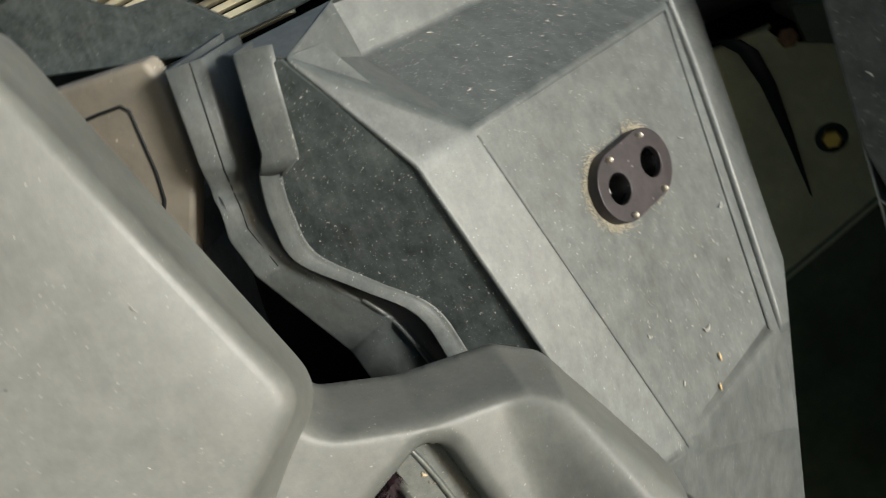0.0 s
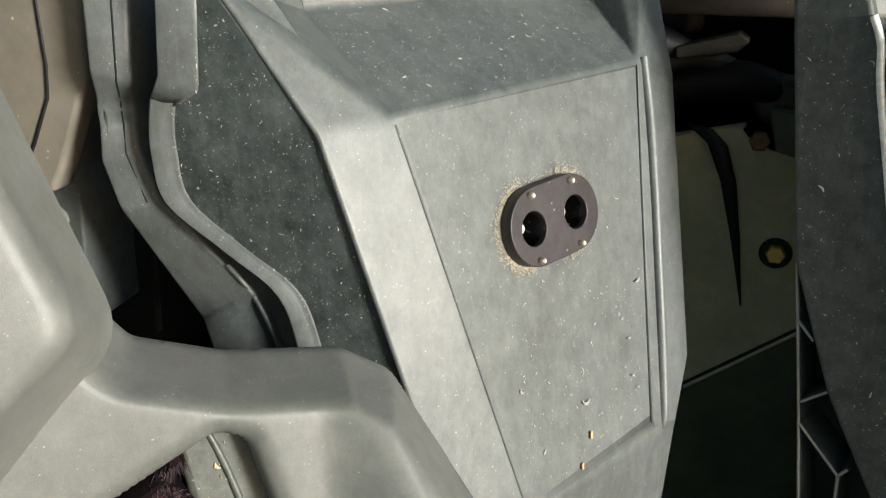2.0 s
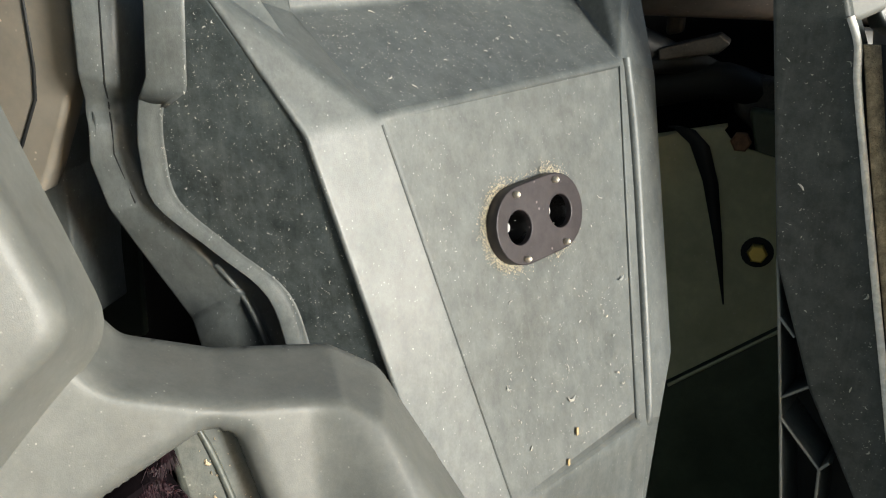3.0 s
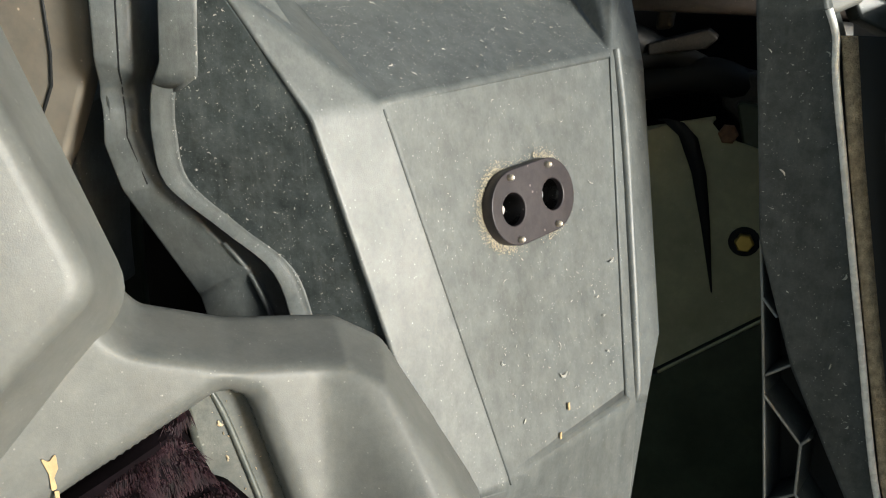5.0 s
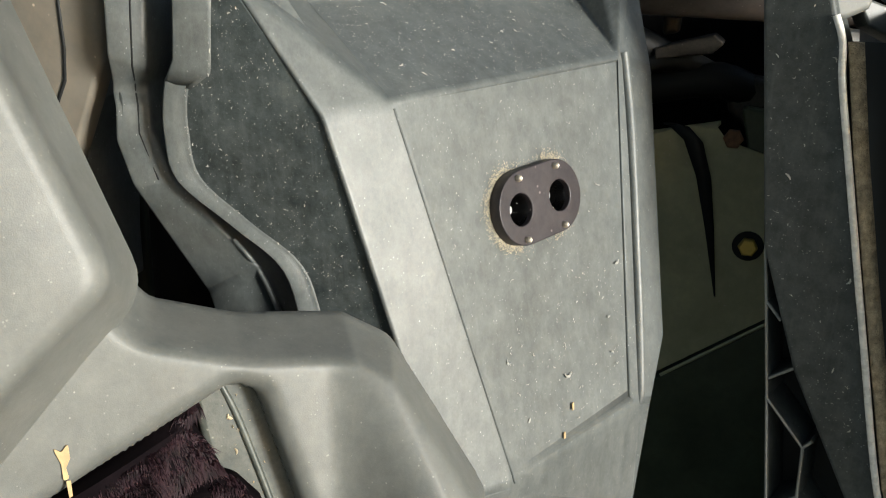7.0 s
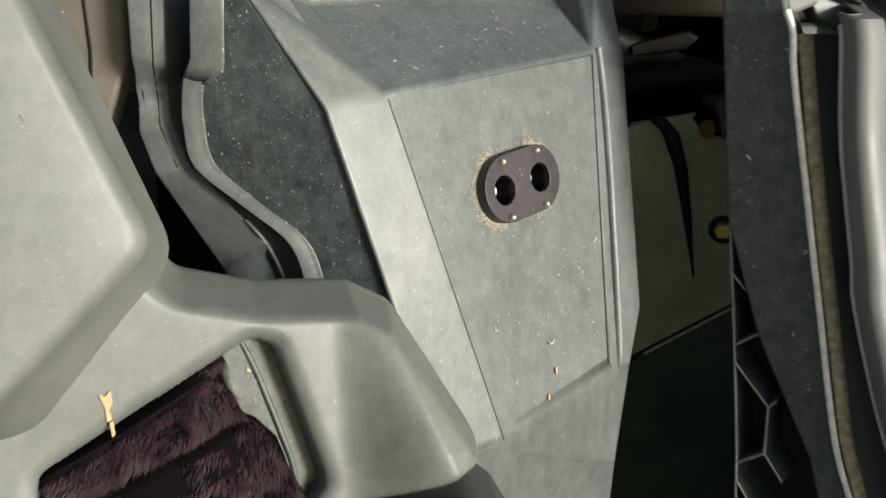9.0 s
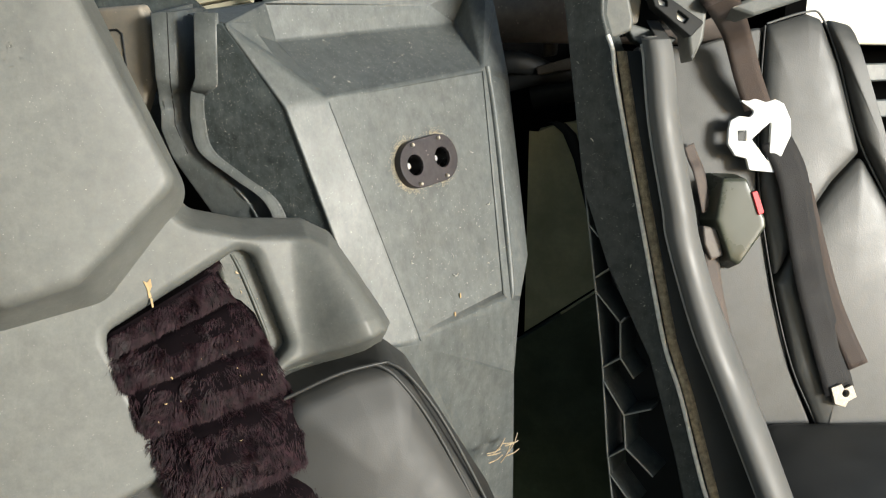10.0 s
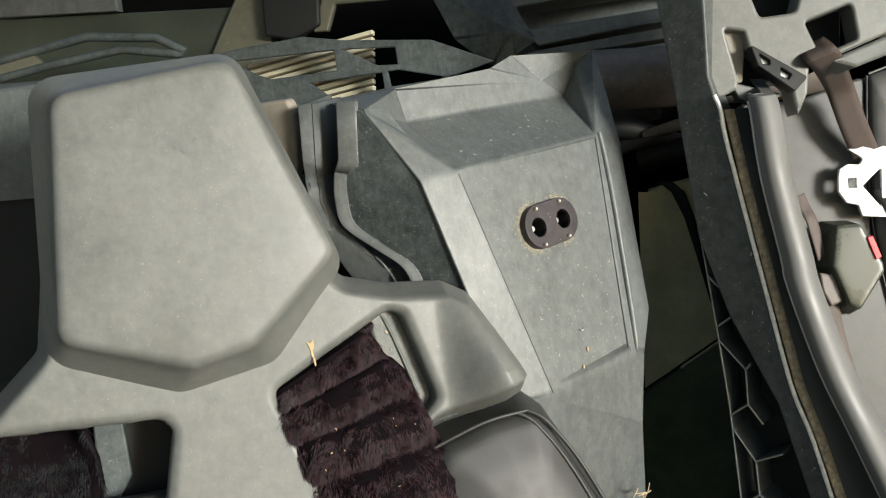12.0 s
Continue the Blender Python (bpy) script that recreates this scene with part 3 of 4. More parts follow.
def shell_height(U, V):
    s = -sdf(U, V, OUT)
    k = 0.0012
    h = np.maximum(-2.5 * k * np.log1p(np.exp(np.clip((0.018 - s) / k, -30, 30))), -0.05)   # chamfered edge with a soft crease
    for slot in (SLOT_A, SLOT_B):
        h = np.minimum(h, round_over(sdf(U, V, slot), 0.011, 0.035))
    # the wing rises towards its ridge and falls away beyond it
    ridge = 0.094 + (0.045 - V) * 0.34
    grow = np.clip((0.050 - V) / 0.085, 0, 1)
    t = np.clip((U - 0.066) / (ridge - 0.066), 0, 1)
    rise = t * t * (3 - 2 * t) * 0.034 * grow
    return h + rise - np.clip(U - ridge, 0, 1) * 0.5 * grow


def shell_border(U, V):
    return np.maximum(sdf(U, V, OUT), np.maximum(-sdf(U, V, SLOT_A), -sdf(U, V, SLOT_B)))


moulded("shell", SEAT, (-0.60, 0.18), (-0.24, 0.33), 0.0018, shell_height, shell_border, 0.05, seat_plastic, seat_one)
pad("headrest", SEAT, [(-0.275, 0.285), (-0.092, 0.300), (-0.014, 0.088), (-0.088, 0.004), (-0.177, -0.012), (-0.285, 0.032)],
    [(-0.252, 0.258), (-0.100, 0.281), (-0.026, 0.097), (-0.108, 0.022), (-0.162, 0.010), (-0.268, 0.048)], -0.004, 0.050, 0.012, 0.030, 0.020, seat_plastic, seat_one, crown=0.003)
# black sheet added behind the slot for its unlit depth
plate("slot_dark_back", SEAT, [(-0.13, -0.16), (0.08, -0.16), (0.08, 0.05), (-0.13, 0.05)], black_plastic, seat_one, h0=-0.075, h1=-0.070, bevel=0.001)
plate("slot_back", SEAT, fillet([(0.000, 0.050), (0.046, 0.050), (0.084, -0.075), (0.030, -0.085), (0.010, -0.010)], 0.004), liner_plastic, seat_one, h0=-0.036, h1=-0.022, bevel=0.004, res=3, label="grimy green-grey plastic behind the slot")
tube("slot_bead", [SEAT.at(0.018, 0.034, -0.023), SEAT.at(0.026, 0.014, -0.0215), SEAT.at(0.041, -0.036, -0.0215), SEAT.at(0.044, -0.052, -0.023)], 0.0018, liner_plastic, seat_one)
# the same added black sheet behind the other slot
plate("slot_dark_back", SEAT, [(-0.36, -0.16), (-0.17, -0.16), (-0.17, 0.02), (-0.36, 0.02)], black_plastic, seat_one, h0=-0.095, h1=-0.090, bevel=0.001)
pad("bolster", SEAT, [(0.035, -0.085), (0.100, -0.070), (0.160, -0.063), (0.184, -0.085), (0.262, -0.230), (0.330, -0.42), (-0.02, -0.42)],
    [(0.050, -0.100), (0.105, -0.084), (0.150, -0.079), (0.168, -0.096), (0.240, -0.235), (0.300, -0.40), (0.00, -0.40)], -0.06, 0.012, 0.018, 0.018, 0.02, leather, seat_one, "black glossy leather bolster with piping", crown=0.012)
for du in (0.0, 0.012):
    tube("piping", [SEAT.at(0.145 - du, -0.078, 0.006), SEAT.at(0.166 - du, -0.096, 0.010), SEAT.at(0.205 - du, -0.165, 0.012), SEAT.at(0.285 - du, -0.36, 0.012)], 0.0020, leather, seat_one)
tube("piping", [SEAT.at(0.048, -0.098, 0.004), SEAT.at(0.100, -0.082, 0.008), SEAT.at(0.146, -0.078, 0.006)], 0.0018, leather, seat_one)
plate("seat_back", SEAT, fillet([(-0.60, -0.10), (0.02, -0.10), (0.04, -0.60), (-0.60, -0.60)], 0.02), leather, seat_one, h0=-0.06, h1=-0.022, bevel=0.01, res=3)

# ---------------------------------------------------------------- furry belt cover
fur = thing("furry_belt_cover", "dark purple furry belt cover through the seat slot", "belt cover", at=SEAT.at(-0.02, -0.05, 0.01))
FUR_ROWS = [  # left u, right u, v left, v right, height
    (-0.080, 0.005, -0.020, 0.030, -0.050), (-0.086, 0.000, -0.022, 0.026, -0.016), (-0.093, 0.000, -0.026, 0.020, 0.001), (-0.095, 0.008, -0.036, 0.006, 0.005),
    (-0.094, 0.014, -0.044, -0.006, -0.006), (-0.093, 0.020, -0.048, -0.010, 0.006), (-0.091, 0.030, -0.058, -0.022, 0.016), (-0.089, 0.034, -0.068, -0.034, 0.012),
    (-0.087, 0.036, -0.072, -0.040, 0.000), (-0.084, 0.040, -0.080, -0.050, 0.014), (-0.080, 0.046, -0.096, -0.066, 0.022), (-0.075, 0.050, -0.106, -0.082, 0.016),
    (-0.073, 0.053, -0.110, -0.088, 0.002), (-0.070, 0.060, -0.122, -0.102, 0.018), (-0.063, 0.070, -0.145, -0.128, 0.028), (-0.056, 0.077, -0.165, -0.150, 0.022),
    (-0.053, 0.080, -0.172, -0.158, 0.006), (-0.046, 0.086, -0.190, -0.178, 0.022), (-0.036, 0.096, -0.225, -0.215, 0.030), (-0.020, 0.110, -0.280, -0.270, 0.028), (-0.005, 0.124, -0.36, -0.35, 0.024)]


def fur_point(row, t, lift=0.0):
    u0, u1, v0, v1, h = row
    edge = math.sin(math.pi * min(max(t, 0), 1)) ** 0.45
    return SEAT.at(u0 + (u1 - u0) * t, v0 + (v1 - v0) * t, h * edge - 0.012 * (1 - edge) + lift)


def furry(parent, rows, hairs, seed, hair_mat):
    """A padded strip of fur laid along the rows: a folded pad with a pile of single hairs."""
    r_ = random.Random(seed)
    fine = []
    for i in range(len(rows) - 1):
        for k in range(4):
            fine.append(tuple(a + (b_ - a) * k / 4 for a, b_ in zip(rows[i], rows[i + 1])))
    loft("pad_body", [[fur_point(r, j / 16) for j in range(17)] for r in fine], fur_skin, parent, closed=False, thick=0.006)
    hv, hf = [], []
    for _ in range(hairs):
        fi = r_.random() * (len(fine) - 1.01)
        i, f = int(fi), fi % 1
        row = tuple(a + (b_ - a) * f for a, b_ in zip(fine[i], fine[i + 1]))
        t = min(1, max(0, r_.random() * 1.04 - 0.02))
        p = fur_point(row, t, 0.002)
        clump = Vector(noise.noise_vector(p * 45)) * 0.7 + Vector(noise.noise_vector(p * 110)) * 0.6
        lean = (SEAT.v * -0.7 + SEAT.u * ((t - 0.5) * 1.3) + SEAT.n * 0.6 + clump * 2.0 + Vector((r_.gauss(0, 0.22), r_.gauss(0, 0.22), r_.gauss(0, 0.22)))).normalized()
        ln = r_.uniform(0.0038, 0.0062) * (1.0 + 0.7 * r_.random() ** 3)
        side = lean.cross(SEAT.n).normalized() * 0.00034
        tip = p + lean * ln + SEAT.v * -0.003
        mid = p + lean * ln * 0.5 + SEAT.n * 0.0010
        b0 = len(hv)
        hv += [p - side, p + side, mid + side * 0.8, mid - side * 0.8, tip]
        hf += [(b0, b0 + 1, b0 + 2, b0 + 3), (b0 + 3, b0 + 2, b0 + 4)]
    raw("fur", hv, hf, hair_mat, parent, smooth=0)["kind"] = "stuff"


furry(fur, FUR_ROWS, 42000, 4, fur_hair)
dark_fur = thing("furry_belt_cover", "blackish furry belt cover inside the other seat slot", "belt cover", "furry belt covers", at=SEAT.at(-0.30, -0.08, -0.03))
fur["group"] = "furry belt covers"
furry(dark_fur, [(-0.40, -0.262, -0.020, -0.030, -0.060), (-0.40, -0.254, -0.050, -0.056, -0.040), (-0.40, -0.252, -0.080, -0.080, -0.034), (-0.40, -0.258, -0.105, -0.104, -0.040), (-0.40, -0.262, -0.150, -0.150, -0.050)], 9000, 8, black_hair)
plate("slot_post", SEAT, fillet([(-0.262, -0.01), (-0.236, -0.01), (-0.232, -0.085), (-0.255, -0.120), (-0.262, -0.120)], 0.004), grained_shade_plastic, seat_one, h0=-0.085, h1=-0.072, bevel=0.002)

# ---------------------------------------------------------------- second seat
seat_two = thing("bucket_seat", "grey leather bucket seat in a dark ribbed shell", "bucket seat", "bucket seats", at=(0.5, 0.8, 0.30))
EDGE = [(-0.075, 0.330), (-0.058, 0.235), (-0.028, 0.032)]
strip = EDGE + [(0.008, -0.061), (0.064, -0.160), (0.100, -0.270), (0.135, -0.40), (0.185, -0.40), (0.143, -0.314), (0.105, -0.197), (0.081, -0.135), (0.0515, -0.018),
                (0.042, 0.020), (0.020, 0.110), (0.008, 0.160), (0.004, 0.186), (-0.002, 0.200), (-0.010, 0.225), (-0.014, 0.330)]
plate("shell_edge", SHELL, strip, shell_black, seat_two, h0=-0.030, h1=0.0, bevel=0.003, label="matt black scuffed plastic shell edge")
rim_line = [SHELL.at(u, v, 0.0012) for u, v in ((-0.003, 0.203), (0.004, 0.186), (0.008, 0.160), (0.020, 0.110), (0.042, 0.020), (0.0515, -0.018), (0.081, -0.135), (0.105, -0.197), (0.143, -0.314), (0.185, -0.40))]
tube("shell_rim", rim_line, 0.0026, rim_pale, seat_two, "thin pale rim of the shell")
# honeycomb ribs behind the edge
plate("shell_side", SHELL, [(-0.030, 0.05), (-0.008, -0.09), (0.010, -0.23), (0.040, -0.45), (0.16, -0.45), (0.06, -0.15), (0.02, 0.0)], black_plastic, seat_two, h0=-0.052, h1=-0.046, bevel=0.001)
HEX = [  # rib ends in the shell's plane
    (-0.028, 0.032, -0.021, -0.013), (-0.021, -0.013, -0.010, -0.086), (-0.010, -0.086, 0.003, -0.180), (0.003, -0.180, 0.014, -0.293), (0.014, -0.293, 0.030, -0.40),
    (-0.021, -0.013, -0.008, -0.026), (-0.010, -0.076, 0.010, -0.060), (-0.010, -0.092, 0.024, -0.126), (0.024, -0.126, 0.030, -0.118), (0.024, -0.126, 0.026, -0.170),
    (0.026, -0.170, 0.044, -0.192), (0.026, -0.170, 0.003, -0.188), (0.006, -0.205, 0.034, -0.242), (0.034, -0.242, 0.068, -0.225), (0.034, -0.242, 0.038, -0.285),
    (0.038, -0.285, 0.075, -0.312), (0.038, -0.285, 0.015, -0.305), (0.018, -0.325, 0.052, -0.36)]
for u0, v0, u1, v1 in HEX:
    d = Vector((u1 - u0, v1 - v0)).normalized()
    nx, ny = -d.y * 0.0014, d.x * 0.0014
    plate("rib", SHELL, [(u0 - nx, v0 - ny), (u1 - nx, v1 - ny), (u1 + nx, v1 + ny), (u0 + nx, v0 + ny)], shell_black, seat_two, h0=-0.048, h1=-0.006, bevel=0.0005)
    tube("rib_edge", [SHELL.at(u0, v0, -0.006), SHELL.at(u1, v1, -0.006)], 0.0011, rib_plastic, seat_two, curved=False, res=2)

# groove with brown fluff, then the rolled bolster
RIM = [(0.004, 0.186), (0.020, 0.110), (0.042, 0.020), (0.0515, -0.018), (0.081, -0.135), (0.105, -0.197), (0.143, -0.314), (0.185, -0.40)]
ROLL = [(0.052, 0.186), (0.063, 0.110), (0.084, 0.020), (0.092, -0.018), (0.125, -0.110), (0.159, -0.181), (0.211, -0.291), (0.260, -0.40)]
loft("groove", [[SHELL.at(u + 0.002, v, -0.003), SHELL.at(u + 0.008, v, -0.010), SHELL.at(u + (w - u) * 0.6, v, -0.018), SHELL.at(w, x, -0.010)] for (u, v), (w, x) in zip(RIM, ROLL)],
     leather, seat_two, closed=False, thick=0.002)
loft("fluff_strip", [[SHELL.at(u + 0.0030, v, -0.0015), SHELL.at(u + 0.007, v, -0.0040), SHELL.at(u + 0.0115, v, -0.0085)] for u, v in RIM], brown_fluff, seat_two, "worn brown felt showing in the groove", closed=False, thick=0.002)


def roll_ring(u, v, r, h):
    ring = []
    for k in range(11):
        a = math.pi * (1.10 - 1.10 * k / 10)
        ring.append(SHELL.at(u + r * 0.62 * (1 + math.cos(a)), v, h + r * math.sin(a)))
    for back in (0.03, 0.09, 0.20):
        ring.append(ring[10] + Vector((0.12 * back, back, 0.15 * back)))
    return ring


roll_pts = smooth_path([(u - 0.015, v, 0) for u, v in [(0.046, 0.202)] + ROLL], 4)
roll_r = [0.012 if i < 2 else 0.022 + 0.008 * min(1, i / 30) for i in range(len(roll_pts))]
loft("bolster", [roll_ring(p.x, p.y, r, -0.014) for p, r in zip(roll_pts, roll_r)], grey_leather, seat_two, "rolled grey leather bolster with piping", closed=False, thick=0.002)
tube("piping", [SHELL.at(p.x + 0.002, p.y, 0.002) for p in roll_pts[3:]], 0.0018, piping_mat, seat_two)
# seat back leather
def quilted(outline, depth, rise, label=""):
    """A stuffed leather panel: its sewn outline and a swollen middle."""
    cx, cy = sum(p[0] for p in outline) / len(outline), sum(p[1] for p in outline) / len(outline)
    edge = fillet(outline, 0.008, 4)
    rings = [[BACKREST.at(x, y, -depth) for x, y in edge]]
    for s, h in ((1.0, -0.002), (0.992, 0.25), (0.975, 0.45), (0.93, 0.68), (0.84, 0.86), (0.65, 0.97), (0.35, 1.0), (0.02, 1.0)):
        rings.append([BACKREST.at(cx + (x - cx) * s, cy + (y - cy) * s, h * rise) for x, y in edge])
    return loft("back_panel", rings, back_leather, seat_two, label, smooth=60)


plate("back_panel", BACKREST, fillet([(-0.16, 0.18), (-0.082, 0.176), (0.02, 0.205), (0.012, 0.110), (0.010, -0.018), (0.030, -0.163), (0.058, -0.278), (0.104, -0.395), (0.080, -0.50), (0.08, -0.60), (-0.16, -0.60)], 0.01), back_leather, seat_two, h0=-0.03, h1=-0.001, bevel=0.004)
quilted([(0.022, 0.204), (0.080, 0.220), (0.100, 0.213), (0.124, 0.154), (0.152, 0.050), (0.157, 0.026), (0.118, -0.013), (0.080, -0.064), (0.050, -0.119), (0.033, -0.151), (0.013, -0.018), (0.016, 0.111)], 0.03, 0.012)
quilted([(0.160, 0.022), (0.196, -0.037), (0.240, -0.12), (0.290, -0.30), (0.290, -0.56), (0.088, -0.56), (0.084, -0.468), (0.108, -0.395), (0.062, -0.278), (0.036, -0.156), (0.053, -0.122), (0.083, -0.067), (0.121, -0.017)], 0.03, 0.012)
quilted([(0.104, 0.214), (0.140, 0.205), (0.185, 0.060), (0.245, -0.050), (0.320, -0.260), (0.292, -0.27), (0.243, -0.12), (0.199, -0.037), (0.156, 0.050), (0.128, 0.154)], 0.03, 0.022, "side roll of the leather seat back")
tube("back_piping", [BACKREST.at(u, v, 0.004) for u, v in ((0.022, 0.206), (0.080, 0.222), (0.102, 0.214), (0.126, 0.154), (0.154, 0.050), (0.197, -0.037), (0.241, -0.12))], 0.0016, grey_leather, seat_two)
tube("back_piping", [BACKREST.at(u, v, 0.002) for u, v in ((0.020, 0.204), (0.013, 0.110), (0.011, -0.018), (0.032, -0.163), (0.060, -0.278), (0.106, -0.395), (0.082, -0.47))], 0.0016, leather, seat_two)
pad("cushion", Plane((0.62, 0.62, 0.535), (0.0, -0.25, 0.97)), [(-0.16, -0.30), (0.30, -0.30), (0.30, 0.22), (-0.10, 0.22)], [(-0.12, -0.26), (0.27, -0.26), (0.27, 0.19), (-0.07, 0.19)], -0.14, 0.0, 0.03, 0.04, 0.04, leather, seat_two, "black leather seat cushion", crown=0.01)
# upper shell of the second seat, with its belt slot
HEADR = Plane((0.300, 0.640, 1.100), (0.10, -0.98, 0.15))
plate("shell_head", HEADR, fillet([(-0.016, 0.012), (0.000, 0.012), (0.018, 0.020), (0.021, 0.030), (0.008, 0.091), (0.030, 0.086), (0.034, 0.068), (0.081, 0.016), (0.086, -0.018), (0.100, 0.010), (0.104, 0.042), (0.130, 0.048),
                                   (0.164, 0.060), (0.30, 0.11), (0.30, 0.34), (-0.030, 0.34), (-0.018, 0.124)], 0.003, 3), seat_plastic, seat_two,
      [fillet([(0.101, 0.092), (0.156, 0.109), (0.161, 0.068), (0.118, 0.052)], 0.006), fillet([(0.030, 0.160), (0.106, 0.150), (0.091, 0.104), (0.050, 0.101)], 0.008)], h0=-0.035, h1=0.0, bevel=0.004, res=3)
plate("shell_lip", HEADR, fillet([(0.128, 0.046), (0.30, 0.106), (0.30, 0.080), (0.160, 0.036)], 0.003), dark_plastic, seat_two, h0=-0.06, h1=-0.006, bevel=0.004)
# black sheet added for the dark inside of the head's openings
plate("slot_dark_back", HEADR, [(0.02, 0.02), (0.03, 0.19), (0.18, 0.19), (0.17, 0.055), (0.10, 0.03), (0.08, 0.03)], black_plastic, seat_two, h0=-0.075, h1=-0.070, bevel=0.001)
plate("inner_panel", HEADR, fillet([(0.000, 0.100), (0.038, 0.090), (0.030, 0.030), (0.010, 0.026)], 0.004), beige_cover, seat_two, h0=-0.030, h1=-0.014, bevel=0.002)
plate("gusset", HEADR, fillet([(0.012, 0.032), (0.076, 0.012), (0.050, -0.002), (0.024, 0.010)], 0.002), tower_plastic, seat_two, h0=-0.030, h1=-0.012, bevel=0.002)
latch = thing("belt_latch", "black plastic belt latch with a metal tongue", "latch", at=HEADR.at(0.06, 0.04, 0.0))
plate("frame", HEADR, fillet([(0.032, 0.070), (0.097, 0.027), (0.081, 0.011), (0.040, 0.044)], 0.003), black_plastic, latch, [fillet([(0.042, 0.058), (0.054, 0.049), (0.054, 0.044), (0.046, 0.046)], 0.001), fillet([(0.066, 0.040), (0.078, 0.031), (0.074, 0.026), (0.066, 0.031)], 0.001)], h0=-0.010, h1=0.010, bevel=0.0015)
plate("tongue", HEADR, fillet([(0.040, 0.062), (0.090, 0.028), (0.082, 0.018), (0.044, 0.046)], 0.002), steel, latch, h0=-0.004, h1=0.003, bevel=0.0005)
harness = thing("seat_harness", "brown webbing harness, its shaded half in black, with a white plate", "harness", at=BACKREST.at(0, 0.05, 0.02))


def webbing(name, pts, width, mat, parent, across=(1, 0, 0), label=""):
    path = smooth_path(pts, 6)
    w = Vector(across).normalized() * width / 2
    return loft(name, [[p - w, p - w * 0.5 + Vector((0, -0.0006, 0)), p, p + w * 0.5 + Vector((0, -0.0006, 0)), p + w] for p in path], mat, parent, label, closed=False, thick=0.0016)


webbing("upper_strap", [HEADR.at(0.112, 0.070, -0.02), HEADR.at(0.120, 0.045, 0.006), BACKREST.at(-0.046, 0.180, 0.06), BACKREST.at(-0.020, 0.130, 0.035), BACKREST.at(0.000, 0.090, 0.022)], 0.038, brown_web, harness, (1, 0.1, 0.35))
plate("adjuster", BACKREST, fillet([(-0.043, 0.060), (-0.040, 0.072), (-0.028, 0.078), (-0.012, 0.076), (-0.006, 0.084), (-0.026, 0.098), (-0.022, 0.108), (0.010, 0.096), (0.024, 0.100), (0.036, 0.094), (0.046, 0.072), (0.046, 0.050), (0.036, 0.030),
                                    (0.022, 0.000), (-0.014, 0.004), (-0.018, 0.020), (-0.034, 0.024), (-0.044, 0.040)], 0.004), white_plate, harness,
      [fillet([(-0.030, 0.044), (-0.018, 0.044), (-0.018, 0.058), (-0.030, 0.058)], 0.001), fillet([(-0.010, 0.046), (0.014, 0.014), (0.018, 0.070)], 0.002)], h0=0.020, h1=0.026, bevel=0.0012, label="white metal strap adjuster plate")
# shaded half of the twisted webbing, its shade put in as black
webbing("lower_strap", [BACKREST.at(0.026, 0.045, 0.022), BACKREST.at(0.046, 0.000, 0.026), BACKREST.at(0.060, -0.060, 0.022), BACKREST.at(0.080, -0.160, 0.020), BACKREST.at(0.122, -0.310, 0.018)], 0.046, shaded_web, harness, (1, 0.25, 0.3))
plate("clip", BACKREST, fillet([(0.106, -0.303), (0.122, -0.298), (0.126, -0.305), (0.138, -0.300), (0.145, -0.318), (0.132, -0.324), (0.128, -0.332), (0.112, -0.327)], 0.0015), screw_metal, harness, [disc(0.128, -0.312, 0.005, 12)], h0=0.018, h1=0.024, bevel=0.001, label="small bare metal strap clip")
buckle = thing("belt_buckle", "dark olive belt buckle with a red button", "buckle", at=BACKREST.at(-0.05, -0.03, 0.05))
pad("case", BACKREST, [(-0.066, 0.002), (-0.024, 0.000), (0.010, -0.062), (0.012, -0.076), (-0.034, -0.134), (-0.050, -0.124), (-0.076, -0.062)],
    [(-0.058, -0.006), (-0.024, -0.006), (0.004, -0.062), (0.005, -0.074), (-0.034, -0.126), (-0.048, -0.118), (-0.068, -0.062)], 0.004, 0.040, 0.006, 0.006, 0.006, buckle_mat, buckle)
plate("release_button", BACKREST, fillet([(-0.018, -0.026), (-0.010, -0.024), (0.000, -0.054), (-0.008, -0.058)], 0.002), red_mat, buckle, h0=0.036, h1=0.043, bevel=0.001, label="red release button")
plate("tongue", BACKREST, fillet([(-0.082, -0.070), (-0.060, -0.074), (-0.052, -0.112), (-0.070, -0.118), (-0.080, -0.095)], 0.003), pipe_mat, buckle, h0=0.012, h1=0.030, bevel=0.003)
webbing("buckle_strap", [BACKREST.at(-0.094, 0.040, 0.012), BACKREST.at(-0.090, 0.020, 0.02), BACKREST.at(-0.086, 0.000, 0.03), BACKREST.at(-0.072, -0.050, 0.02)], 0.022, pale_web, buckle, (0.7, 0.6, 0.2))
# lit half of the same twisted webbing, in brown
webbing("strap_fold", [BACKREST.at(0.066, -0.020, 0.016), BACKREST.at(0.086, -0.100, 0.017), BACKREST.at(0.112, -0.190, 0.017), BACKREST.at(0.150, -0.275, 0.018)], 0.030, brown_web, harness, (1, 0.2, 0.35))
webbing("tail_strap", [BACKREST.at(-0.066, -0.105, 0.02), BACKREST.at(-0.062, -0.160, 0.025), BACKREST.at(-0.046, -0.230, 0.02), BACKREST.at(-0.026, -0.32, 0.012)], 0.026, pale_web, buckle, (0.8, 0.5, 0.2))
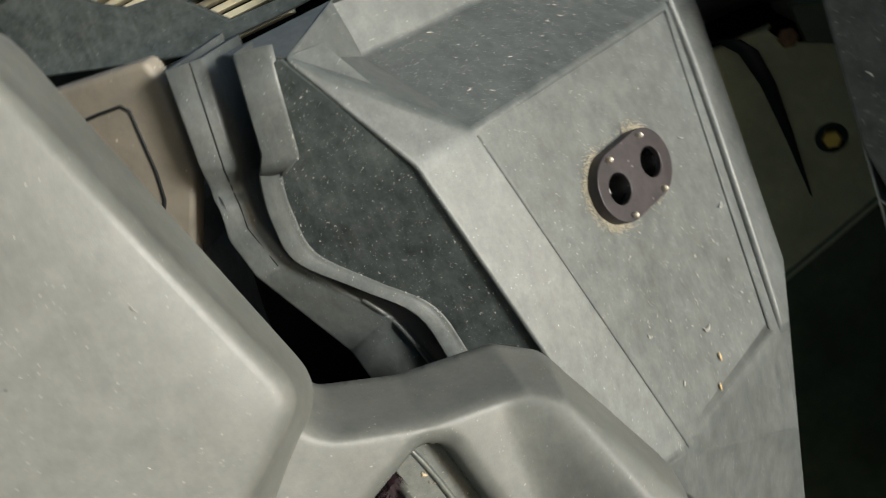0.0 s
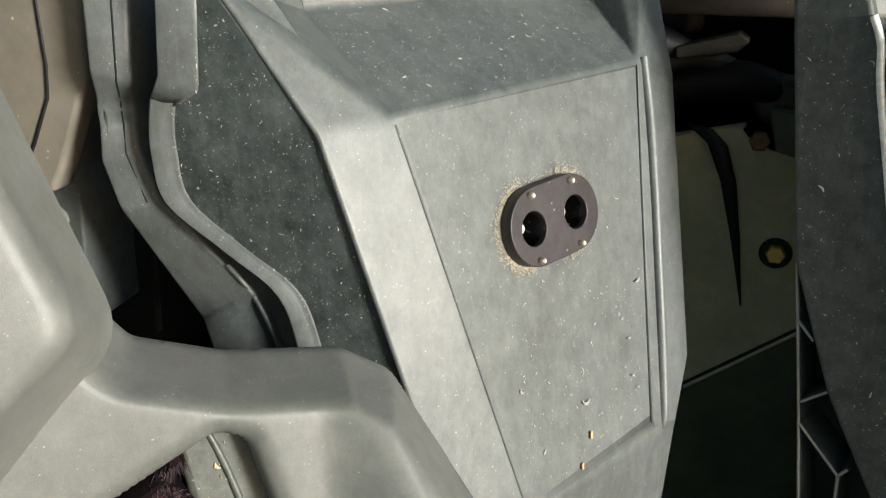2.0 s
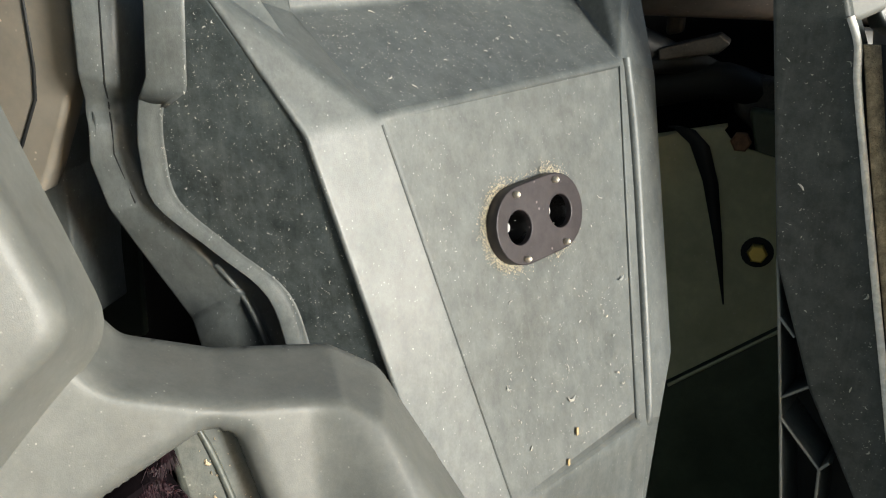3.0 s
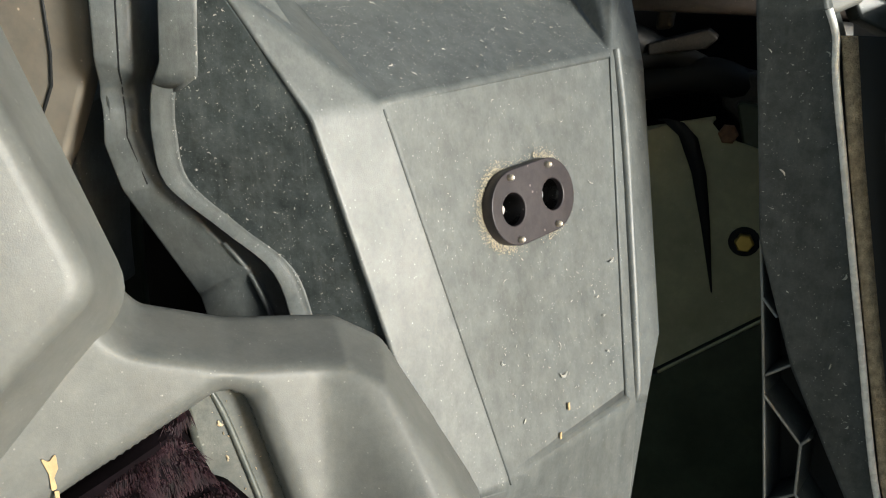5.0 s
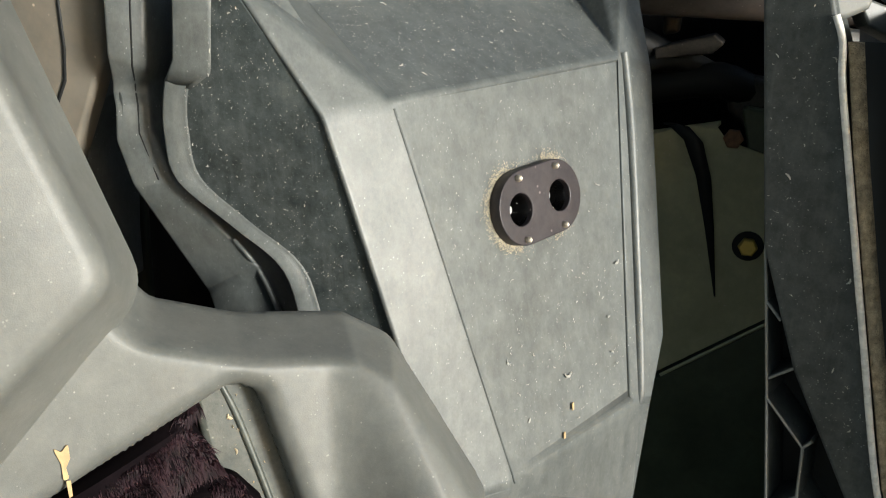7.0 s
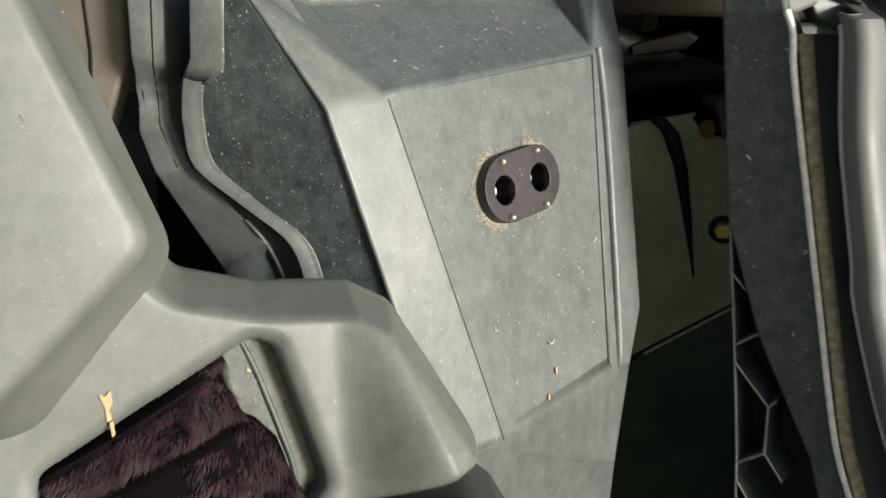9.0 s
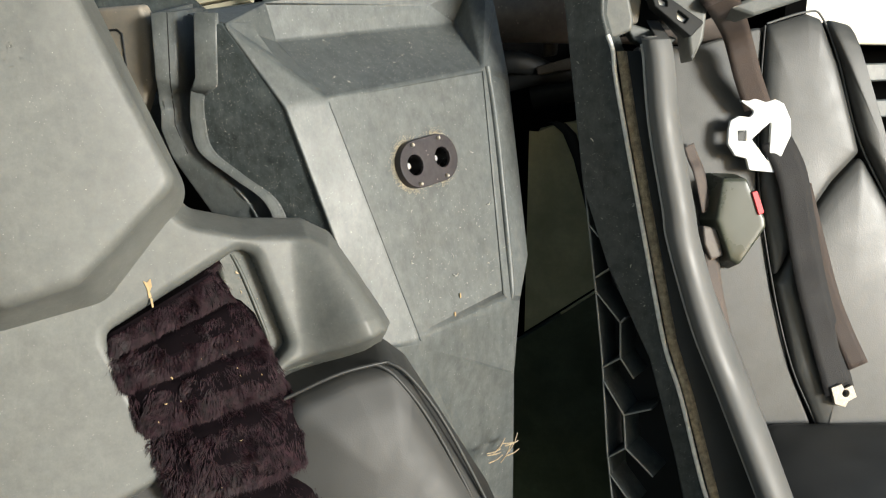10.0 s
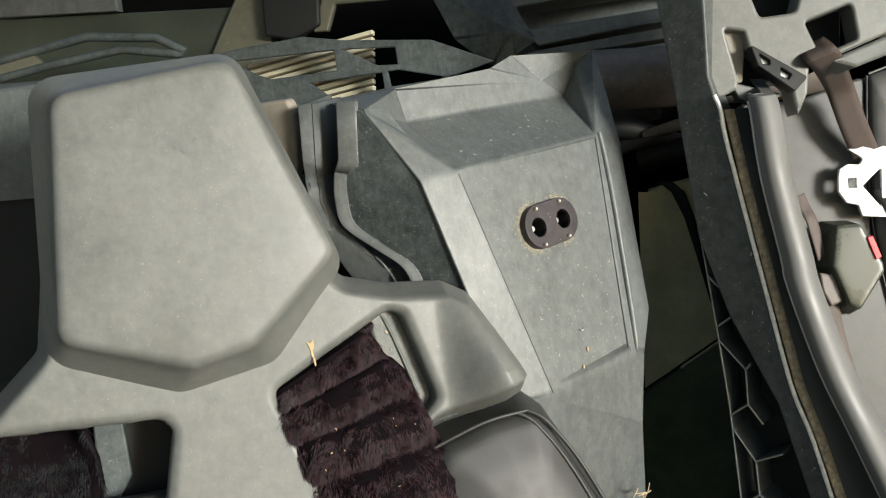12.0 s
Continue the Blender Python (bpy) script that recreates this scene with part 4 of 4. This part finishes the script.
# ---------------------------------------------------------------- behind the gap
bracket = thing("steel_bracket", "olive painted steel bracket with two bolts", "bracket", at=REAR.at(0, 0.0, -0.1))
facets("plate", [REAR.at(-0.06, 0.060), REAR.at(-0.045, 0.060), REAR.at(-0.008, 0.079), REAR.at(0.026, 0.078), REAR.at(0.040, 0.062), REAR.at(0.16, 0.03), REAR.at(0.16, -0.100), REAR.at(0.000, -0.224), REAR.at(-0.06, -0.270),
                 REAR.at(-0.045, 0.064, -0.014), REAR.at(0.03, 0.082, -0.014)],
       [(0, 1, 2, 3, 4, 5, 6, 7, 8), (1, 9, 10, 3, 2)], olive_paint, bracket, bevel=0.004)
for u, v, mat in ((0.046, 0.066, rust), (0.078, -0.055, zinc)):
    loft("bolt", [[REAR.at(u + r * math.cos(math.pi * k / 3), v + r * math.sin(math.pi * k / 3), h) for k in range(6)] for r, h in ((0.011, 0.0), (0.011, 0.008), (0.009, 0.010))], mat, bracket)
# flat black disc standing in for the dark hole round the bolt
plate("dark_hole_disc", REAR, disc(0.078, -0.055, 0.0175, 20), black_plastic, bracket, h0=0.0002, h1=0.0016, bevel=0.0004)
under = thing("lower_cover", "dark green plastic lower cover behind the gap", "cover", at=REAR.at(0, -0.3, -0.05))
plate("panel", REAR, [(-0.15, -0.345), (0.000, -0.232), (0.098, -0.156), (0.30, 0.000), (0.30, -0.70), (-0.15, -0.70)], green_plastic, under, h0=-0.02, h1=0.004, bevel=0.002)
tube("ridge", [REAR.at(0.000, -0.2300, 0.004), REAR.at(0.098, -0.1540, 0.004), REAR.at(0.17, -0.098, 0.004)], 0.0022, olive_paint, under, curved=False)
plate("flange", REAR, fillet([(0.05, 0.10), (0.16, 0.09), (0.16, -0.10), (0.085, -0.03)], 0.006), green_plastic, bracket, h0=-0.03, h1=-0.004, bevel=0.003)
# shadow across the bracket, built as a tapering black band
bracket_shade = thing("shadow_band", "black band standing in for a shadow on the steel bracket", "strap", at=REAR.at(0.0, 0.0, 0.01))
loft("band", [[REAR.at(u - 0.011 * (v + 0.13) / 0.2, v, hh), REAR.at(u, v + 0.001, hh + 0.001), REAR.at(u + 0.011 * (v + 0.13) / 0.2, v - 0.001, hh)] for u, v, hh in ((-0.022, 0.072, -0.02), (-0.014, 0.075, 0.003), (0.004, 0.060, 0.006), (0.020, 0.020, 0.005), (0.034, -0.040, 0.004), (0.050, -0.120, 0.003))], black_plastic, bracket_shade, closed=False, thick=0.002)
pipe = thing("dusty_pipe", "dusty brown steel tube behind the tower", "pipe", at=(0.2, 0.95, 1.13))
tube("barrel", [(0.13, 0.94, 1.142), (0.50, 0.94, 1.137)], 0.045, pipe_mat, pipe, curved=False, res=8)
hoses = thing("hose_clutter", "dark rubber hoses and fittings behind the gap", "hose", at=(0.28, 1.05, 1.0))
for x, z, r in ((0.22, 1.05, 0.018), (0.28, 1.03, 0.014), (0.33, 1.01, 0.020)):
    tube("hose", [(x - 0.08, 1.04, z), (x, 1.02, z + 0.015), (x + 0.08, 1.05, z - 0.02)], r, black_plastic, hoses)

fitting = thing("engine_fitting", "dusty brown engine fitting in the dark gap", "fitting", at=REAR.at(-0.02, 0.16, -0.05))
plate("bracket_plate", REAR, fillet([(-0.050, 0.158), (0.012, 0.176), (0.024, 0.168), (0.012, 0.156), (-0.048, 0.146)], 0.003), grime, fitting, h0=-0.040, h1=0.010, bevel=0.002)
plate("post", REAR, fillet([(-0.046, 0.170), (-0.028, 0.174), (-0.026, 0.215), (-0.034, 0.228), (-0.046, 0.222)], 0.005), grime, fitting, h0=-0.050, h1=-0.020, bevel=0.005, res=3)
plate("housing", REAR, fillet([(0.030, 0.118), (0.046, 0.132), (0.090, 0.126), (0.110, 0.060), (0.060, 0.070), (0.036, 0.090)], 0.008), grime, fitting, h0=-0.080, h1=-0.030, bevel=0.008, res=3)

# ---------------------------------------------------------------- grille and rear shelf
GRID = Plane((0, 0.87, 1.20), (0, -1, 0))
grille = thing("rear_grille", "dusty black plastic grille in front of cream fins", "grille", at=GRID.at(-0.1, 0, 0))
plate("frame", GRID, [(-0.420, 0.010), (-0.362, 0.024), (-0.245, 0.036), (-0.185, 0.026), (-0.058, 0.017), (0.031, -0.020), (-0.028, -0.036), (-0.140, -0.062), (-0.250, -0.080), (-0.420, -0.060)], grained_shade_plastic, grille,
      [[(-0.358, 0.009), (-0.201, 0.013), (-0.199, -0.016), (-0.301, -0.021), (-0.323, -0.012)], [(-0.190, 0.014), (-0.111, 0.010), (-0.109, -0.014), (-0.139, -0.013)],
       [(-0.241, -0.031), (-0.133, -0.024), (-0.131, -0.047), (-0.209, -0.057)], [(-0.125, -0.023), (-0.109, -0.022), (-0.037, -0.038), (-0.122, -0.045)]], h0=-0.015, h1=0.0, bevel=0.002, label="black plastic frame with four openings")
FINS = Plane((0, 0.90, 1.20), (-0.15, -1, 0.2))
for k in range(11):
    y0 = -0.075 + k * 0.0105
    plate("fin", FINS, [(-0.36, y0 - 0.030), (-0.155, y0 + 0.006), (-0.155, y0 + 0.0125), (-0.36, y0 - 0.0235)], cream_metal, grille, h0=-0.012, h1=0.002, bevel=0.0012)
for row in ([(-0.725, 0.034), (-0.647, 0.048), (-0.569, 0.061), (-0.463, 0.051), (-0.422, 0.028)], [(-0.721, 0.010), (-0.631, 0.025), (-0.516, 0.039), (-0.425, 0.024)]):
    tube("arch_bar", [GRID.at(u, v, 0.0) for u, v in row], 0.0065, grained_shade_plastic, grille, curved=False)
plate("arch_web", GRID, [(-0.725, 0.034), (-0.660, 0.046), (-0.640, 0.024), (-0.721, 0.008)], olive_dark, grille, h0=-0.006, h1=0.002, bevel=0.001)
tray = thing("rear_tray", "dark grey plastic tray with a raised rim behind the tower", "tray", at=(0.15, 1.0, 1.2))
TRAY = Plane((0, 0.95, 1.20), (0, -1, 0.25))
plate("front", TRAY, fillet([(0.050, 0.070), (0.098, 0.000), (0.195, 0.014), (0.50, 0.045), (0.50, 0.20), (0.02, 0.20)], 0.004), tower_plastic, tray, [fillet([(0.066, 0.046), (0.080, 0.026), (0.48, 0.060), (0.48, 0.095), (0.066, 0.062)], 0.004)], h0=-0.05, h1=0.0, bevel=0.003)
plate("back", TRAY, [(0.04, 0.0), (0.50, 0.0), (0.50, 0.20), (0.04, 0.20)], tower_plastic, tray, h0=-0.14, h1=-0.10, bevel=0.002)
plate("skirt", TRAY, fillet([(0.060, -0.012), (0.098, -0.005), (0.50, 0.036), (0.50, 0.016), (0.161, -0.014)], 0.003), tower_plastic, tray, h0=-0.03, h1=-0.004, bevel=0.002)
tube("rim", [TRAY.at(u, v, 0.002) for u, v in ((0.036, 0.110), (0.052, 0.070), (0.086, 0.012), (0.098, 0.001), (0.195, 0.014), (0.50, 0.045))], 0.0032, tower_plastic, tray, curved=False)
flap = thing("rubber_flap", "black rubber flap beside the rear tray", "flap", at=(0, 0.95, 1.22))
facets("sheet", [TRAY.at(-0.067, 0.100), TRAY.at(0.050, 0.080), TRAY.at(0.090, 0.008), TRAY.at(0.059, -0.010), TRAY.at(0.024, -0.026), TRAY.at(-0.030, 0.020), TRAY.at(0.055, 0.02, 0.02)],
       [(0, 1, 6, 5), (1, 2, 6), (2, 3, 6), (3, 4, 6), (4, 5, 6)], grained_shade_plastic, flap, bevel=0.002)
back_panel = thing("plastic_bulkhead", "grey green plastic bulkhead behind the grille", "bulkhead", at=(-0.4, 1.05, 0.9))
WALL = Plane((0, 1.02, 1.20), (0, -1, 0))
plate("sheet", WALL, [(-0.94, -0.5), (-0.33, -0.5), (-0.33, 0.10), (-0.94, 0.12)], deep_green, back_panel, h0=-0.02, h1=0.0, bevel=0.003)
plate("top_rail", WALL, [(-0.94, 0.120), (-0.58, 0.110), (-0.58, 0.30), (-0.94, 0.30)], tower_plastic, back_panel, h0=-0.01, h1=0.012, bevel=0.004)
plate("brace", WALL, fillet([(-0.45, 0.0), (-0.38, 0.12), (-0.33, 0.12), (-0.33, 0.0)], 0.003), olive_dark, back_panel, h0=0.0, h1=0.010, bevel=0.002)
plate("post", WALL, fillet([(-0.335, 0.16), (-0.24, 0.16), (-0.245, 0.06), (-0.29, 0.04), (-0.335, 0.05)], 0.006), black_plastic, back_panel, h0=0.0, h1=0.03, bevel=0.004)
plate("rail", WALL, fillet([(-0.26, 0.05), (-0.235, 0.115), (0.10, 0.115), (0.10, 0.09), (-0.22, 0.09), (-0.235, 0.05)], 0.004), olive_dark, back_panel, h0=0.0, h1=0.02, bevel=0.003)
outer = thing("body_panel", "cream painted body panel beyond the leather seat", "panel", at=(0.95, 1.2, 0.9))
OUTER = Plane((0.95, 1.20, 1.15), (0.35, -0.93, 0.1))
plate("sheet", OUTER, fillet([(-0.32, -0.060), (0.20, -0.075), (0.20, 0.30), (-0.32, 0.30)], 0.01), cream_paint, outer, h0=-0.02, h1=0.0, bevel=0.004)
for k in range(3):
    plate("slat", OUTER, fillet([(-0.30, -0.125 - k * 0.06), (0.20, -0.125 - k * 0.06), (0.20, -0.095 - k * 0.06), (-0.30, -0.095 - k * 0.06)], 0.004), tower_plastic, outer, h0=-0.02, h1=-0.004, bevel=0.003)
left_box = thing("storage_box", "blue grey plastic storage box behind the seat", "box", at=(-0.5, 0.65, 0.6))
facets("body", [(-0.95, 0.52, 1.17), (-0.415, 0.52, 1.185), (-0.38, 0.52, 1.155), (-0.37, 0.52, 1.06), (-0.95, 0.52, 1.05), (-0.95, 0.80, 1.20), (-0.415, 0.80, 1.20), (-0.38, 0.80, 1.155)],
       [(0, 1, 2, 3, 4), (0, 5, 6, 1), (1, 6, 7, 2)], tower_plastic, left_box, bevel=0.006)
facets("base", [(-0.95, 0.535, 1.055), (-0.36, 0.535, 1.065), (-0.36, 0.535, 0.6), (-0.95, 0.535, 0.6), (-0.36, 0.80, 1.06), (-0.36, 0.80, 0.6)], [(0, 1, 2, 3), (1, 4, 5, 2)], black_plastic, left_box, bevel=0.004)

# ---------------------------------------------------------------- small litter
pale_fleck = material("pale_fleck", (0.40, 0.39, 0.35), 0.85, vary=0.3, scale=300, bump=0)
rubbed = material("rubbed_plastic", (0.150, 0.153, 0.142), 0.7, vary=0.2, scale=300, bump=0)
scuff = material("scuffed_plastic", (0.20, 0.20, 0.19), 0.6, vary=0.2, scale=300, bump=0)
leaf = thing("dry_leaf", "small pale dry leaf lying on the seat shell", "leaf", at=SEAT.at(-0.055, 0.017))
plate("blade", SEAT, fillet([(-0.060, 0.020), (-0.0565, 0.0175), (-0.0535, 0.0215), (-0.0530, 0.014), (-0.055, 0.010), (-0.0540, 0.005), (-0.0565, 0.004), (-0.0570, 0.012)], 0.001), leaf_mat, leaf, h0=0.0005, h1=0.0012, bevel=0.0002)
plate("petiole", SEAT, fillet([(-0.0555, 0.004), (-0.0535, 0.004), (-0.0530, -0.006), (-0.0545, -0.006)], 0.0005), leaf_mat, leaf, h0=0.0006, h1=0.0014, bevel=0.0002)

litter_rng = random.Random(21)


def flecks_on(name, label, fr, poly, count, size, mat, h=0.0006, long=2.5):
    """Small flakes lying on a face, joined into one object."""
    xs, ys = [p[0] for p in poly], [p[1] for p in poly]
    pts = np.array([(litter_rng.uniform(min(xs), max(xs)), litter_rng.uniform(min(ys), max(ys))) for _ in range(count * 3)])
    pts = pts[sdf(pts[:, 0], pts[:, 1], poly) < -0.003][:count]
    vv, ff = [], []
    for x, y in pts:
        s = size * litter_rng.lognormvariate(-0.75, 0.65)
        a = litter_rng.random() * math.pi
        bend = litter_rng.uniform(-1.8, 1.8)
        L = s * litter_rng.uniform(1.0, long)
        i0 = len(vv)
        for k in range(4):
            f = k / 3 - 0.5
            px, py = x + math.cos(a + bend * f) * L * f, y + math.sin(a + bend * f) * L * f
            w = s * 0.32 * (1 - abs(f) * 1.2)
            nx, ny = -math.sin(a) * w, math.cos(a) * w
            vv += [fr.at(px + nx, py + ny, h), fr.at(px, py, h + w * 0.8), fr.at(px - nx, py - ny, h)]
        for k in range(3):
            q = i0 + k * 3
            ff += [(q, q + 1, q + 4, q + 3), (q + 1, q + 2, q + 5, q + 4)]
    ob = raw(name, vv, ff, mat, smooth=0)
    return tagged(ob, label, "litter", kind="stuff")


FACE_AREA = [(-0.115, 0.105), (0.095, 0.130), (0.080, -0.125), (-0.050, -0.140)]
flecks_on("dust_flecks", "pale dust flecks stuck on the tower face", FACE, FACE_AREA, 420, 0.0006, pale_fleck)
flecks_on("dust_flecks", "pale dust flecks stuck low on the tower face", FACE, [(-0.075, -0.03), (0.088, -0.01), (0.080, -0.128), (-0.045, -0.140)], 130, 0.0013, pale_fleck)
flecks_on("dust_flecks", "pale dust flecks stuck on the recessed side face", SIDE, side_outline, 1900, 0.0006, pale_fleck, -0.0018, 2.4)
TOPF = Plane(A, (0.325, -0.416, 0.849))
flecks_on("dust_flecks", "pale dust flecks lying on the tower's top facet", TOPF, [(TOPF.u.dot(Vector(p) - TOPF.o), TOPF.v.dot(Vector(p) - TOPF.o)) for p in (A, PTR, FTR, U1)], 2000, 0.0007, pale_fleck, 0.0012, 2.0)
flecks_on("dust_flecks", "pale dust flecks stuck on the black shell edge", SHELL, strip, 1300, 0.0008, pale_fleck, long=2.6)
flecks_on("dust_flecks", "pale dust flecks on the grey seat shell", SEAT, [(-0.19, -0.09), (-0.10, -0.02), (-0.01, 0.05), (-0.08, 0.0)], 40, 0.0008, pale_fleck)
flecks_on("dust_flecks", "pale dust flecks on the seat headrest", SEAT, [(-0.235, 0.24), (-0.105, 0.25), (-0.045, 0.10), (-0.115, 0.04), (-0.24, 0.07)], 40, 0.0006, pale_fleck, 0.0535)
flecks_on("scuff_marks", "thin pale scratches rubbed into the seat headrest", SEAT, [(-0.23, 0.23), (-0.11, 0.24), (-0.05, 0.10), (-0.115, 0.05), (-0.23, 0.08)], 26, 0.0005, scuff, 0.0531, 9)
flecks_on("scuff_marks", "dull rubbed patch high on the seat headrest", SEAT, fillet([(-0.170, 0.215), (-0.135, 0.220), (-0.120, 0.198), (-0.140, 0.180), (-0.168, 0.188)], 0.006), 110, 0.0008, rubbed, 0.0532, 4)
flecks_on("scuff_marks", "dull rubbed streaks on the middle of the headrest", SEAT, [(-0.150, 0.170), (-0.125, 0.175), (-0.128, 0.130), (-0.150, 0.110)], 40, 0.0008, rubbed, 0.0535, 4)
flecks_on("dust_flecks", "pale crumbs caught on the furry belt cover", Plane(SEAT.at(0, 0, 0.026), SEAT.n), [(-0.080, -0.050), (0.020, -0.010), (0.050, -0.150), (-0.050, -0.180)], 16, 0.0030, leaf_mat, 0.0, 1.8)
flecks_on("scuff_marks", "thin pale scratches rubbed into the tower face", FACE, FACE_AREA, 60, 0.0007, pale_fleck, 0.0002, 7)
flecks_on("scuff_marks", "thin pale scratches on the black shell edge", SHELL, strip, 50, 0.0008, scuff, 0.0003, 8)
for u, v, s in ((0.0102, -0.1168, 0.006), (-0.0024, -0.1351, 0.005)):
    crumb = thing("straw_crumb", "orange straw crumb stuck on the tower face", "crumb", "crumbs", at=FACE.at(u, v))
    plate("flake", FACE, fillet([(u - 0.0012, v - s * 0.5), (u + 0.0010, v - s * 0.4), (u + 0.0014, v + s * 0.5), (u - 0.0006, v + s * 0.4)], 0.0004), leaf_mat, crumb, h0=0.0004, h1=0.0014, bevel=0.0002)
heap = thing("straw_heap", "dry straw bits heaped at the tower's foot", "straw", at=(0.183, 0.626, 0.622))
FOOT_FACE = Plane((0.183, 0.626, 0.622), (0.736, -0.672, 0.078))
for k in range(9):
    a = litter_rng.uniform(-0.5, 0.9)
    p = FOOT_FACE.at(litter_rng.uniform(-0.022, 0.022), litter_rng.uniform(-0.010, 0.012), 0.002)
    d = FOOT_FACE.u * math.cos(a) * 0.013 + FOOT_FACE.v * math.sin(a) * 0.013
    tube("straw", [p - d, p + FOOT_FACE.n * 0.002, p + d], 0.0008, brown_fluff, heap, res=1)
LINER = Plane(SEAT.at(0, 0, -0.0218), SEAT.n)
flecks_on("slot_debris", "brown dry debris lodged in the harness slot", LINER, [(0.005, 0.035), (0.035, 0.030), (0.055, -0.05), (0.030, -0.04)], 30, 0.0024, brown_fluff, 0.0004, 1.5)
